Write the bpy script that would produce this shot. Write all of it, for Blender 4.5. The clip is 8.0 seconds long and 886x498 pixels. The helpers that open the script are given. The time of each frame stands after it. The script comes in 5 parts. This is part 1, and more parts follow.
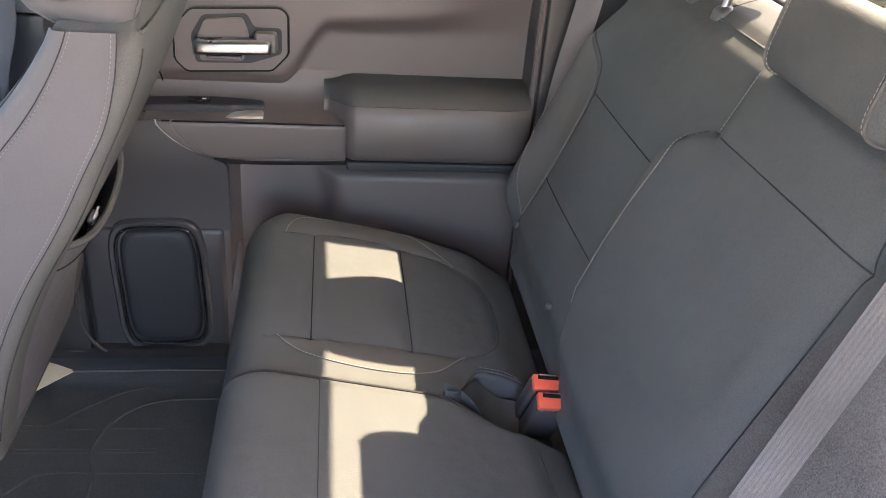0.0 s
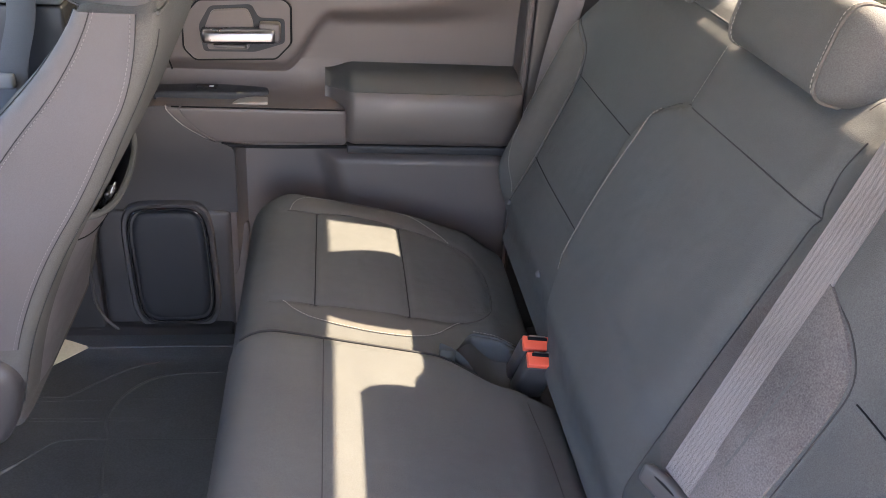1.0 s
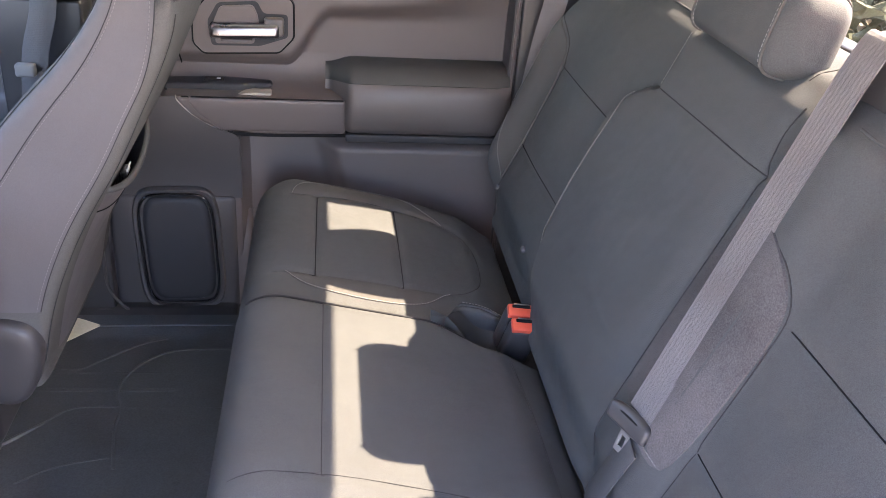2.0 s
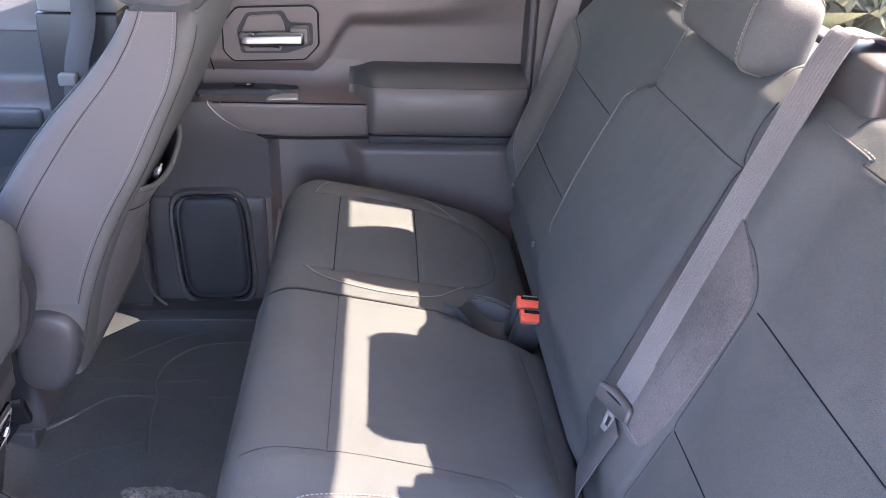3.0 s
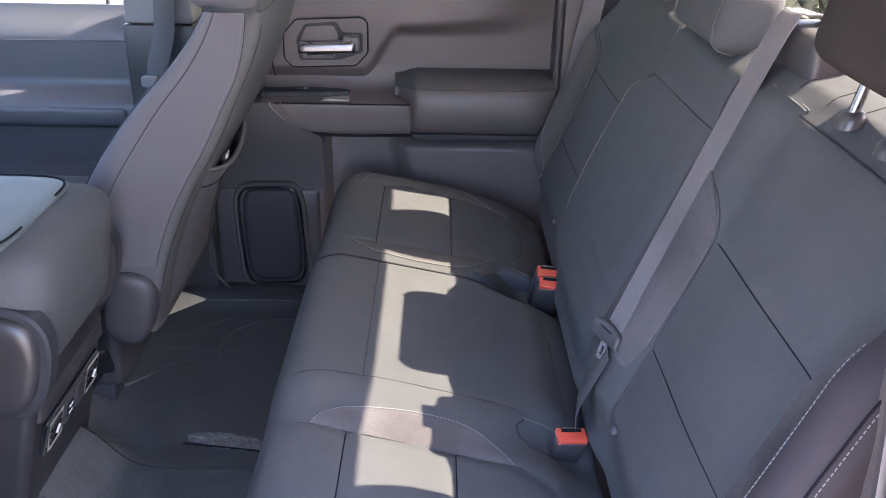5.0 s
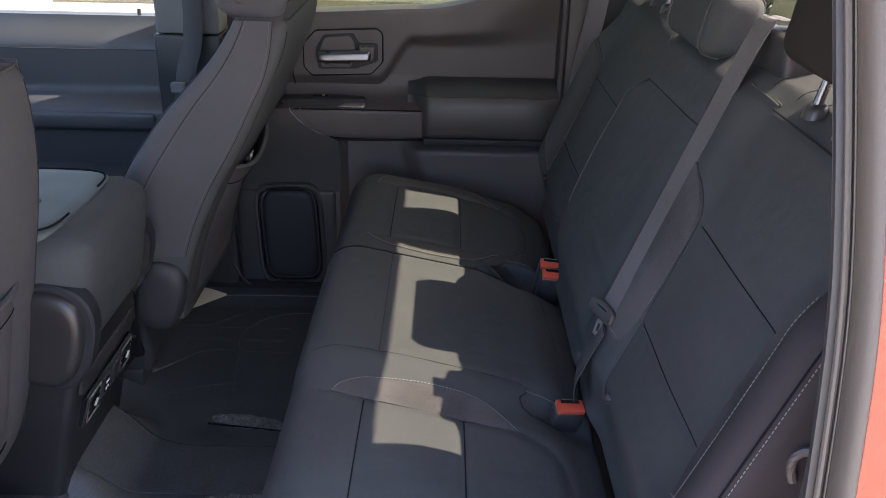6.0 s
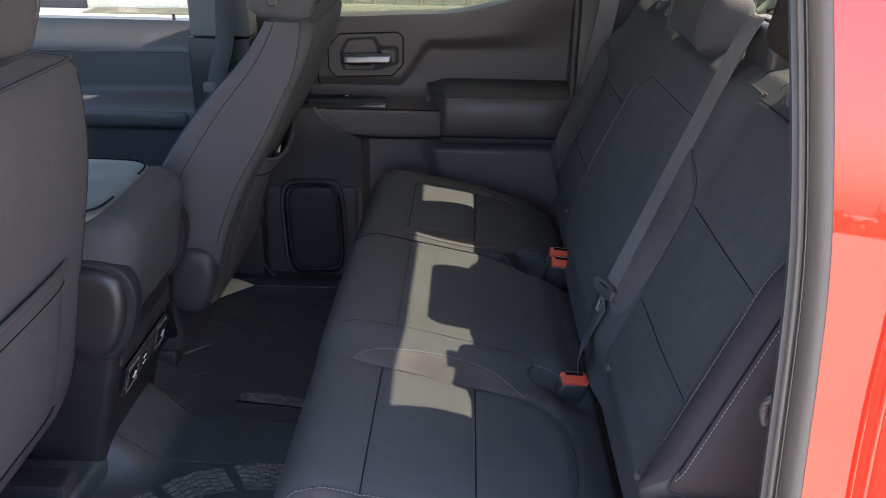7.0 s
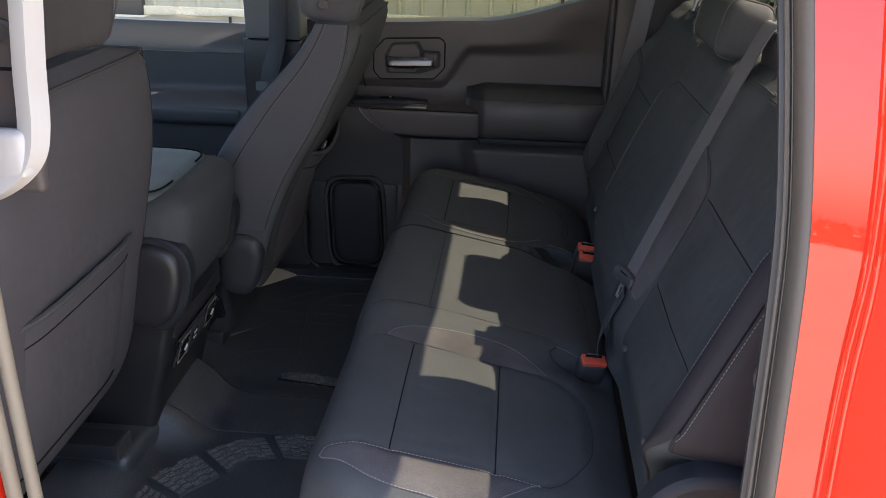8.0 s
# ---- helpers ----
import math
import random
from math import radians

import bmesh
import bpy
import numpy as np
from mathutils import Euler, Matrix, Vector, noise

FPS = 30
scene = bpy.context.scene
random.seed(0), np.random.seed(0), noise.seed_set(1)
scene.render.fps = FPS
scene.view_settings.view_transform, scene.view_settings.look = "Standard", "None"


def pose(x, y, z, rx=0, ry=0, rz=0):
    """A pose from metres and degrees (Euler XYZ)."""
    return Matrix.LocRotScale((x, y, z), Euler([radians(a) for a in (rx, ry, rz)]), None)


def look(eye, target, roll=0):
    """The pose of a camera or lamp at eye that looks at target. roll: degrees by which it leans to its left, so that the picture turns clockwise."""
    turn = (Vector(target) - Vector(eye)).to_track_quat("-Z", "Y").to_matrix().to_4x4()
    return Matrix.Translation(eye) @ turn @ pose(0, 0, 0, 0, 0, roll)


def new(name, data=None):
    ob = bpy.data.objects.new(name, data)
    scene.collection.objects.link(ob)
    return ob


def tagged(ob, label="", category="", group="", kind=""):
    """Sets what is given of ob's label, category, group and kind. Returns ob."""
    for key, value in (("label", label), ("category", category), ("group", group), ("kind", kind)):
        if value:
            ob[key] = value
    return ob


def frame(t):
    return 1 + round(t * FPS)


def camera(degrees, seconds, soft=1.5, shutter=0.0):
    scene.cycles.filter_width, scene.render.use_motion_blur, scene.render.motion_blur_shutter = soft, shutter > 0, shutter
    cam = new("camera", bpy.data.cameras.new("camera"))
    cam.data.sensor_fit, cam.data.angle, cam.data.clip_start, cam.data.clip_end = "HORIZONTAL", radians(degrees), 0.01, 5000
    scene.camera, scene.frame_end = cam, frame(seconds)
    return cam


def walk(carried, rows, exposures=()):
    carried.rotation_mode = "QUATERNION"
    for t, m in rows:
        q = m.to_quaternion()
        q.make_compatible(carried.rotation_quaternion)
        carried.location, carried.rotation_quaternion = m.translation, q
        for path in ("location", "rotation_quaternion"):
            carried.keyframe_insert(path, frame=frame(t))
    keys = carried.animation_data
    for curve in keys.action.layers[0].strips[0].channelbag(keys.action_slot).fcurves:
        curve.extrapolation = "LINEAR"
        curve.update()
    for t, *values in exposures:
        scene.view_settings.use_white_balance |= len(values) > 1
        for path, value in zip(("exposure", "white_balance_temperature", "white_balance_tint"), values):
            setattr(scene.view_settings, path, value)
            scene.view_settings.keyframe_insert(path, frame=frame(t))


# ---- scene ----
cam = camera(53.0, 8.0, soft=0.6)
PATH = [
    (0, (-0.137, -0.768, 1.131), (0.125, 0.964, 0.165), 4.8),
    (0.5, (-0.136, -0.816, 1.127), (0.124, 0.919, 0.166), 4.5),
    (1, (-0.139, -0.872, 1.125), (0.121, 0.867, 0.172), 4.3),
    (1.5, (-0.142, -0.927, 1.119), (0.123, 0.819, 0.18), 4.1),
    (1.7, (-0.147, -0.959, 1.114), (0.123, 0.793, 0.188), 4.4),
    (2.8, (-0.092, -1.06, 1.136), (0.095, 0.705, 0.213), 3.1),
    (3, (-0.08, -1.073, 1.137), (0.067, 0.697, 0.218), 2.4),
    (3.5, (-0.063, -1.124, 1.132), (0.046, 0.658, 0.231), 1.7),
    (4, (-0.046, -1.187, 1.127), (0.03, 0.605, 0.243), 1.5),
    (4.5, (-0.037, -1.245, 1.123), (0.002, 0.556, 0.254), 1.2),
    (6, (-0.042, -1.437, 1.128), (-0.043, 0.39, 0.316), 1.2),
    (6.5, (-0.04, -1.505, 1.124), (-0.055, 0.328, 0.326), 1.2),
    (7, (-0.03, -1.559, 1.126), (-0.077, 0.279, 0.338), 1.0),
    (7.5, (-0.016, -1.619, 1.132), (-0.131, 0.221, 0.357), 1.0),
    (8, (-0.007, -1.68, 1.127), (-0.147, 0.163, 0.363), 1.5),
]
EXPOSURES = [(0, 4.97, 7100, 20), (1.7, 4.92, 7000, 25), (2.8, 5.05, 6250, 27), (3.5, 5.12, 6250, 27), (4.0, 4.8, 6200, 26), (4.7, 4.67, 6150, 26), (5.8, 3.4, 6250, 21), (6.4, 3.0, 6500, 18), (7.0, 3.1, 6250, 17), (7.5, 2.75, 6450, 16), (8, 2.65, 6500, 16)]
walk(cam, [(t, look(eye, target, roll)) for t, eye, target, roll in PATH], EXPOSURES)

# ---- light ----
SUN_UP, SUN_SIDE = 51.0, 8.0          # height, and turn from the tail of the truck to its right side
world = bpy.data.worlds.new("world")
scene.world = world
world.use_nodes = True
wt = world.node_tree
sky = wt.nodes.new("ShaderNodeTexSky")
sky.sky_type, sky.sun_disc = "NISHITA", False
sky.dust_density = 2.0
sky.sun_elevation, sky.sun_rotation = radians(SUN_UP), radians(90 - SUN_SIDE)
wt.links.new(sky.outputs["Color"], wt.nodes["Background"].inputs["Color"])
wt.nodes["Background"].inputs["Strength"].default_value = 0.15
sun = new("sun", bpy.data.lights.new("sun", "SUN"))
sun.data.energy, sun.data.angle, sun.data.color = 2.1, radians(0.5), (1.0, 0.93, 0.79)
sd = Vector((math.cos(radians(SUN_UP)) * math.cos(radians(SUN_SIDE)), math.cos(radians(SUN_UP)) * math.sin(radians(SUN_SIDE)), math.sin(radians(SUN_UP))))
sun.matrix_world = look(sd * 20, (0, 0, 0))


# ---- materials ----
def material(name, base, rough=0.7, metal=0.0, vary=0.15, fine=900.0, coarse=9.0, bump=0.15, dist=0.0006, weave=0.0, coat=0.0, sheen=0.0, spec=0.5, blotch=1.0, swell=0.0):
    m = bpy.data.materials.new(name)
    m.use_nodes = True
    n, l = m.node_tree.nodes, m.node_tree.links
    p = n["Principled BSDF"]
    p.inputs["Roughness"].default_value, p.inputs["Metallic"].default_value = rough, metal
    p.inputs["Coat Weight"].default_value, p.inputs["Coat Roughness"].default_value = coat, 0.015
    p.inputs["Coat IOR"].default_value = 1.55
    p.inputs["Sheen Weight"].default_value, p.inputs["Specular IOR Level"].default_value = sheen, spec
    co = n.new("ShaderNodeTexCoord")
    big = n.new("ShaderNodeTexNoise")
    big.inputs["Scale"].default_value, big.inputs["Detail"].default_value = coarse, 5
    small = n.new("ShaderNodeTexNoise")
    small.inputs["Scale"].default_value, small.inputs["Detail"].default_value = fine, 2
    for t in (big, small):
        l.new(co.outputs["Object"], t.inputs["Vector"])
    part_big = n.new("ShaderNodeMath")
    part_big.operation = "MULTIPLY_ADD"
    l.new(big.outputs["Fac"], part_big.inputs[0])
    part_big.inputs[1].default_value, part_big.inputs[2].default_value = blotch, 0.5 - 0.5 * blotch
    mix = n.new("ShaderNodeMath")
    mix.operation = "ADD"
    l.new(part_big.outputs[0], mix.inputs[0])
    l.new(small.outputs["Fac"], mix.inputs[1])
    ramp = n.new("ShaderNodeMapRange")
    ramp.inputs["From Min"].default_value, ramp.inputs["From Max"].default_value = 0.6, 1.4
    ramp.inputs["To Min"].default_value, ramp.inputs["To Max"].default_value = 1 - vary, 1 + vary
    l.new(mix.outputs[0], ramp.inputs["Value"])
    mul = n.new("ShaderNodeVectorMath")
    mul.operation = "SCALE"
    mul.inputs[0].default_value = base
    l.new(ramp.outputs["Result"], mul.inputs["Scale"])
    l.new(mul.outputs["Vector"], p.inputs["Base Color"])
    rr = n.new("ShaderNodeMapRange")
    rr.inputs["From Min"].default_value, rr.inputs["From Max"].default_value = 0.3, 0.7
    rr.inputs["To Min"].default_value, rr.inputs["To Max"].default_value = max(0.02, rough - 0.08), min(1, rough + 0.08)
    l.new(big.outputs["Fac"], rr.inputs["Value"])
    l.new(rr.outputs["Result"], p.inputs["Roughness"])
    soft_bump = None
    if swell:
        wide = n.new("ShaderNodeTexNoise")
        wide.inputs["Scale"].default_value, wide.inputs["Detail"].default_value = 16.0, 2
        l.new(co.outputs["Object"], wide.inputs["Vector"])
        soft_bump = n.new("ShaderNodeBump")
        soft_bump.inputs["Strength"].default_value, soft_bump.inputs["Distance"].default_value = 1.0, swell
        l.new(wide.outputs["Fac"], soft_bump.inputs["Height"])
        l.new(soft_bump.outputs["Normal"], p.inputs["Normal"])
    if bump:
        b = n.new("ShaderNodeBump")
        b.inputs["Strength"].default_value, b.inputs["Distance"].default_value = bump, dist
        src = small.outputs["Fac"]
        if weave:
            acc = None
            for axis in ("X", "Y", "Z"):
                w = n.new("ShaderNodeTexWave")
                w.bands_direction = axis
                w.inputs["Scale"].default_value, w.inputs["Distortion"].default_value = weave, 0.6
                l.new(co.outputs["Object"], w.inputs["Vector"])
                if acc is None:
                    acc = w.outputs["Fac"]
                else:
                    a = n.new("ShaderNodeMath")
                    a.operation = "ADD"
                    l.new(acc, a.inputs[0])
                    l.new(w.outputs["Fac"], a.inputs[1])
                    acc = a.outputs[0]
            a = n.new("ShaderNodeMath")
            a.operation = "ADD"
            l.new(acc, a.inputs[0])
            l.new(small.outputs["Fac"], a.inputs[1])
            src = a.outputs[0]
        l.new(src, b.inputs["Height"])
        if soft_bump:
            l.new(soft_bump.outputs["Normal"], b.inputs["Normal"])
        l.new(b.outputs["Normal"], p.inputs["Normal"])
    return m


NEOPRENE = material("neoprene", (0.0548, 0.0575, 0.0588), 0.8, vary=0.44, fine=850, bump=0.6, dist=0.0006, spec=0.12, blotch=0.4, swell=0.004)
NEOPRENE_LIGHT = material("neoprene_light", (0.068, 0.067, 0.065), 0.9, vary=0.3, fine=700, bump=0.4, dist=0.0005, spec=0.03, blotch=0.5, swell=0.003)
VINYL = material("seat_side_vinyl", (0.067, 0.063, 0.066), 0.75, vary=0.12, fine=900, bump=0.3, dist=0.0005, spec=0.25, swell=0.003)
SUEDE = material("suede", (0.072, 0.068, 0.069), 0.95, vary=0.55, fine=600, bump=0.7, dist=0.0008, spec=0.02)
SEAM_SOFT = material("seam_thread_grey", (0.027, 0.027, 0.028), 0.9, vary=0.2, bump=0, spec=0.05)
SEAM = material("seam_thread_dark", (0.010, 0.010, 0.011), 0.9, vary=0.1, bump=0, spec=0.05)
STITCH_DIM = material("stitch_thread_grey", (0.100, 0.098, 0.096), 0.8, vary=0.1, bump=0)
STITCH = material("stitch_thread", (0.17, 0.17, 0.16), 0.8, vary=0.1, bump=0)
TRIM = material("trim_plastic", (0.072, 0.060, 0.057), 0.55, vary=0.10, fine=1500, bump=0.3, dist=0.0004, spec=0.45)
TRIM_SOFT = material("trim_soft", (0.058, 0.051, 0.049), 0.5, vary=0.10, fine=1200, bump=0.3, dist=0.0004, spec=0.5)
# pale tone holds the sunlight on the pull lip and the armrest's glint
LIP = material("pale_plastic", (0.24, 0.22, 0.19), 0.6, vary=0.12, fine=900, bump=0.2)
TRIM_MID = material("trim_darker_plastic", (0.040, 0.035, 0.033), 0.55, vary=0.10, fine=1500, bump=0.3, dist=0.0004, spec=0.45)
BLACK = material("black_plastic", (0.036, 0.034, 0.035), 0.42, vary=0.1, fine=1500, bump=0.15, dist=0.0003)
GLOSS = material("gloss_black", (0.012, 0.012, 0.013), 0.16, vary=0.1, bump=0)
PILLAR_GREY = material("pillar_grey_trim", (0.115, 0.114, 0.113), 0.65, vary=0.06, fine=1200, bump=0.2, dist=0.0004)
GREY_TRIM = material("light_grey_trim", (0.50, 0.485, 0.46), 0.6, vary=0.06, fine=1200, bump=0.2, dist=0.0004)
HEADLINER = material("headliner_cloth", (0.42, 0.41, 0.39), 0.95, vary=0.08, fine=1500, bump=0.3)
CHROME = material("chrome", (0.17, 0.17, 0.18), 0.30, metal=1.0, vary=0.03, bump=0)
STEEL = material("steel", (0.36, 0.36, 0.35), 0.38, metal=1.0, vary=0.08, bump=0)
ORANGE = material("buckle_orange", (0.52, 0.070, 0.038), 0.4, vary=0.08, bump=0.1)
WEBBING = material("belt_webbing", (0.122, 0.116, 0.119), 0.6, vary=0.35, fine=900, bump=0.6, weave=520, dist=0.0009)
WEB_DARK = material("belt_webbing_dark", (0.045, 0.045, 0.048), 0.65, vary=0.12, fine=1500, bump=0.3, weave=520, dist=0.0006)
CONSOLE = material("console_plastic", (0.019, 0.018, 0.019), 0.42, vary=0.12, fine=1500, bump=0.2, dist=0.0003, spec=0.5)
TRIM_DARK = material("lower_trim_plastic", (0.030, 0.028, 0.029), 0.5, vary=0.12, fine=1500, bump=0.3, dist=0.0004, spec=0.45)
# the teal tint paints the sky's reflection on the lid
LID = material("lid_sky_tint", (0.050, 0.062, 0.060), 0.6, vary=0.08, fine=900, bump=0.2, dist=0.0004)
HEAD_DARK = material("headrest_dark", (0.030, 0.026, 0.024), 0.9, vary=0.15, fine=700, bump=0.2, dist=0.0004, spec=0.05)
GRILLE = material("speaker_mesh", (0.017, 0.018, 0.021), 0.6, vary=0.2, fine=1500, bump=0.5, dist=0.0006, spec=0.3)
BOLSTER = material("bolster_vinyl", (0.031, 0.027, 0.029), 0.75, vary=0.2, fine=900, bump=0.25, dist=0.0004, spec=0.12)
DOOR_GREY = material("front_door_trim", (0.047, 0.048, 0.050), 0.5, vary=0.1, fine=1500, bump=0.3, dist=0.0004)
RUBBER = material("mat_rubber", (0.042, 0.047, 0.050), 0.50, vary=0.45, coarse=14, fine=300, bump=0.3, dist=0.0008)
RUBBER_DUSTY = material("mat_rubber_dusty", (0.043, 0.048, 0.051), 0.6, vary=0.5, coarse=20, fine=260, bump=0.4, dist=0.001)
CARPET = material("carpet", (0.022, 0.022, 0.023), 0.95, vary=0.4, fine=900, bump=0.8, dist=0.002)
DUST = material("dusty_rubber", (0.115, 0.115, 0.112), 0.7, vary=0.75, coarse=70, fine=260, bump=0.9, dist=0.003)
RED = material("red_paint", (0.72, 0.030, 0.009), 0.5, vary=0.03, bump=0, coat=1.0, spec=0.1)
SEAL = material("weatherstrip_rubber", (0.072, 0.060, 0.049), 0.55, vary=0.1, fine=700, bump=0.2)
# paler copy of the seal rubber, with the light on it painted in
SEAL_LIT = material("weatherstrip_lit", (0.15, 0.130, 0.098), 0.55, vary=0.12, fine=700, bump=0.2)
SEAL_DARK = material("weatherstrip_dark", (0.030, 0.028, 0.028), 0.5, vary=0.1, fine=700, bump=0.2)
CONCRETE = material("pale_concrete", (0.62, 0.535, 0.40), 0.9, vary=0.15, coarse=0.7, fine=30, bump=0.4, dist=0.004)
METAL_WALL = material("painted_wall_metal", (0.36, 0.34, 0.27), 0.5, vary=0.08, coarse=1.2, fine=20, bump=0.1)
DRY_GRASS = material("dry_grass", (0.22, 0.18, 0.105), 0.9, vary=0.5, coarse=3, fine=60, bump=0.5, dist=0.01)
LEAF = material("leaves", (0.05, 0.085, 0.03), 0.7, vary=0.4, coarse=4, fine=50, bump=0.2)
# darker than the other leaves: the foliage's shade is in the colour
SHRUB = material("shrub_leaves", (0.040, 0.046, 0.026), 0.8, vary=0.5, coarse=4, fine=50, bump=0.2)
VINYL_DARK = material("dark_vinyl", (0.030, 0.032, 0.031), 0.6, vary=0.1, fine=1200, bump=0.2, dist=0.0004)
FLOOR_SUN = material("painted_floor_sun", (0.52, 0.46, 0.31), 0.8, vary=0.1, fine=200, bump=0.2)
WHITE = material("white_plastic", (0.75, 0.75, 0.73), 0.4, vary=0.05, bump=0)


def glass(name="window_glass", tint=(0.93, 0.94, 0.89)):
    m = bpy.data.materials.new(name)
    m.use_nodes = True
    nt = m.node_tree
    nt.nodes.remove(nt.nodes["Principled BSDF"])
    clear, shine = nt.nodes.new("ShaderNodeBsdfTransparent"), nt.nodes.new("ShaderNodeBsdfGlossy")
    mix = nt.nodes.new("ShaderNodeMixShader")
    clear.inputs["Color"].default_value = (*tint, 1)
    shine.inputs["Roughness"].default_value = 0.0
    mix.inputs["Fac"].default_value = 0.05
    nt.links.new(clear.outputs["BSDF"], mix.inputs[1])
    nt.links.new(shine.outputs["BSDF"], mix.inputs[2])
    nt.links.new(mix.outputs["Shader"], nt.nodes["Material Output"].inputs["Surface"])
    return m


GLASS = glass()
GLASS_GREEN = glass("windscreen_glass", (0.80, 0.86, 0.88))
GLASS_REAR = glass("rear_glass", (0.86, 0.845, 0.775))
GLASS_DARK = glass("privacy_glass", (0.62, 0.62, 0.50))


# ---- shape helpers ----
def thing(name, at, label, category, group="", kind=""):
    """An Empty at the base of a thing."""
    ob = new(name)
    ob.empty_display_size = 0.05
    ob.location = at
    return tagged(ob, label, category, group, kind)


def base_of(ob):
    while ob.parent:
        ob = ob.parent
    return ob.location.copy()


def part(name, bm, mat, parent=None, label="", smooth=40):
    """Links a bmesh, made in world places, as one mesh object under its thing or part."""
    me = bpy.data.meshes.new(name)
    if parent is not None:
        bmesh.ops.translate(bm, verts=bm.verts, vec=-base_of(parent))
    bmesh.ops.recalc_face_normals(bm, faces=bm.faces)
    for f in bm.faces:
        f.smooth = True
    for e in bm.edges:
        if len(e.link_faces) == 2 and e.calc_face_angle(0) > radians(smooth):
            e.smooth = False
    bm.to_mesh(me)
    bm.free()
    me.materials.append(mat)
    ob = new(name, me)
    ob.parent = parent
    if label:
        ob["label"] = label
    return ob


def single(name, bm, mat, label, category, group="", kind="", smooth=40):
    return tagged(part(name, bm, mat, None, "", smooth), label, category, group, kind)


def spread(a, b, r, step):
    """Places along one edge of a rounded box: dense in the rounds."""
    arc = [r * (1 - math.cos(q)) * 1.0 for q in (0.0, 0.35, 0.75, 1.15)]
    n = max(1, round((b - a - 2 * r) / step))
    mid = [a + r + (b - a - 2 * r) * i / n for i in range(n + 1)]
    return [a + q for q in arc] + mid + [b - q for q in reversed(arc)]


def rbox(lo, hi, r, step=0.05, deform=None, bm=None):
    """A box with rounded edges, its faces cut at about step, each vertex sent through deform."""
    bm = bm or bmesh.new()
    r = min(r, *(0.499 * (hi[i] - lo[i]) for i in range(3)))
    ax = [spread(lo[i], hi[i], r, step) for i in range(3)]
    made = {}

    def vert(i, j, k):
        key = (i, j, k)
        if key not in made:
            p = Vector((ax[0][i], ax[1][j], ax[2][k]))
            core = Vector([min(max(p[q], lo[q] + r), hi[q] - r) for q in range(3)])
            d = p - core
            if d.length > 1e-9:
                p = core + d.normalized() * r
            made[key] = bm.verts.new(deform(p) if deform else p)
        return made[key]

    n = [len(a) - 1 for a in ax]
    for k in (0, n[2]):
        for i in range(n[0]):
            for j in range(n[1]):
                bm.faces.new([vert(i, j, k), vert(i + 1, j, k), vert(i + 1, j + 1, k), vert(i, j + 1, k)])
    for j in (0, n[1]):
        for i in range(n[0]):
            for k in range(n[2]):
                bm.faces.new([vert(i, j, k), vert(i + 1, j, k), vert(i + 1, j, k + 1), vert(i, j, k + 1)])
    for i in (0, n[0]):
        for j in range(n[1]):
            for k in range(n[2]):
                bm.faces.new([vert(i, j, k), vert(i, j + 1, k), vert(i, j + 1, k + 1), vert(i, j, k + 1)])
    return bm


def tube(points, r, sides=6, bm=None, flat=None):
    """A round bar along points; flat: (half width, half thickness, side direction) for a strap."""
    bm = bm or bmesh.new()
    pts = [Vector(p) for p in points]
    rings = []
    for i, p in enumerate(pts):
        d = (pts[min(i + 1, len(pts) - 1)] - pts[max(i - 1, 0)]).normalized()
        if flat:
            w = Vector(flat[2])
            w = (w - d * w.dot(d)).normalized()
            u = d.cross(w).normalized()
            if len(flat) > 3:
                m = flat[3]
                row = [(-1 + 2 * k / (2 * m), 0.55 if k % 2 else 1.0) for k in range(2 * m + 1)]
                shape = [(a, b) for a, b in row] + [(a, -b) for a, b in reversed(row)]
            else:
                shape = ((-1, -0.4), (-0.96, -1), (0.96, -1), (1, -0.4), (1, 0.4), (0.96, 1), (-0.96, 1), (-1, 0.4))
            ring = [p + w * a * flat[0] + u * b * flat[1] for a, b in shape]
        else:
            w = d.cross(Vector((0.13, 0.31, 0.94))).normalized()
            u = d.cross(w)
            ring = [p + (w * math.cos(2 * math.pi * q / sides) + u * math.sin(2 * math.pi * q / sides)) * r for q in range(sides)]
        rings.append([bm.verts.new(q) for q in ring])
    for a, b in zip(rings, rings[1:]):
        for q in range(len(a)):
            bm.faces.new([a[q], a[(q + 1) % len(a)], b[(q + 1) % len(a)], b[q]])
    bm.faces.new(rings[0])
    bm.faces.new(rings[-1])
    return bm


def smooth_line(points, n=8):
    """A Catmull-Rom line through points."""
    p = [Vector(q) for q in points]
    p = [2 * p[0] - p[1]] + p + [2 * p[-1] - p[-2]]
    out = []
    for i in range(1, len(p) - 2):
        for k in range(n):
            t = k / n
            out.append(0.5 * (2 * p[i] + (p[i + 1] - p[i - 1]) * t + (2 * p[i - 1] - 5 * p[i] + 4 * p[i + 1] - p[i + 2]) * t * t + (3 * p[i] - p[i - 1] - 3 * p[i + 1] + p[i + 2]) * t ** 3))
    out.append(p[-2])
    return out


def stitches(points, pitch=0.0058, length=0.0036, r=0.00065, bm=None):
    """A row of thread stitches along points."""
    bm = bm or bmesh.new()
    pts = [Vector(p) for p in points]
    gone = 0.0
    nxt = 0.0
    for a, b in zip(pts, pts[1:]):
        d = (b - a).length
        if d < 1e-9:
            continue
        u = (b - a) / d
        while nxt <= gone + d:
            s = a + u * (nxt - gone)
            tube([s, s + u * length], r, 4, bm)
            nxt += pitch
        gone += d
    return bm


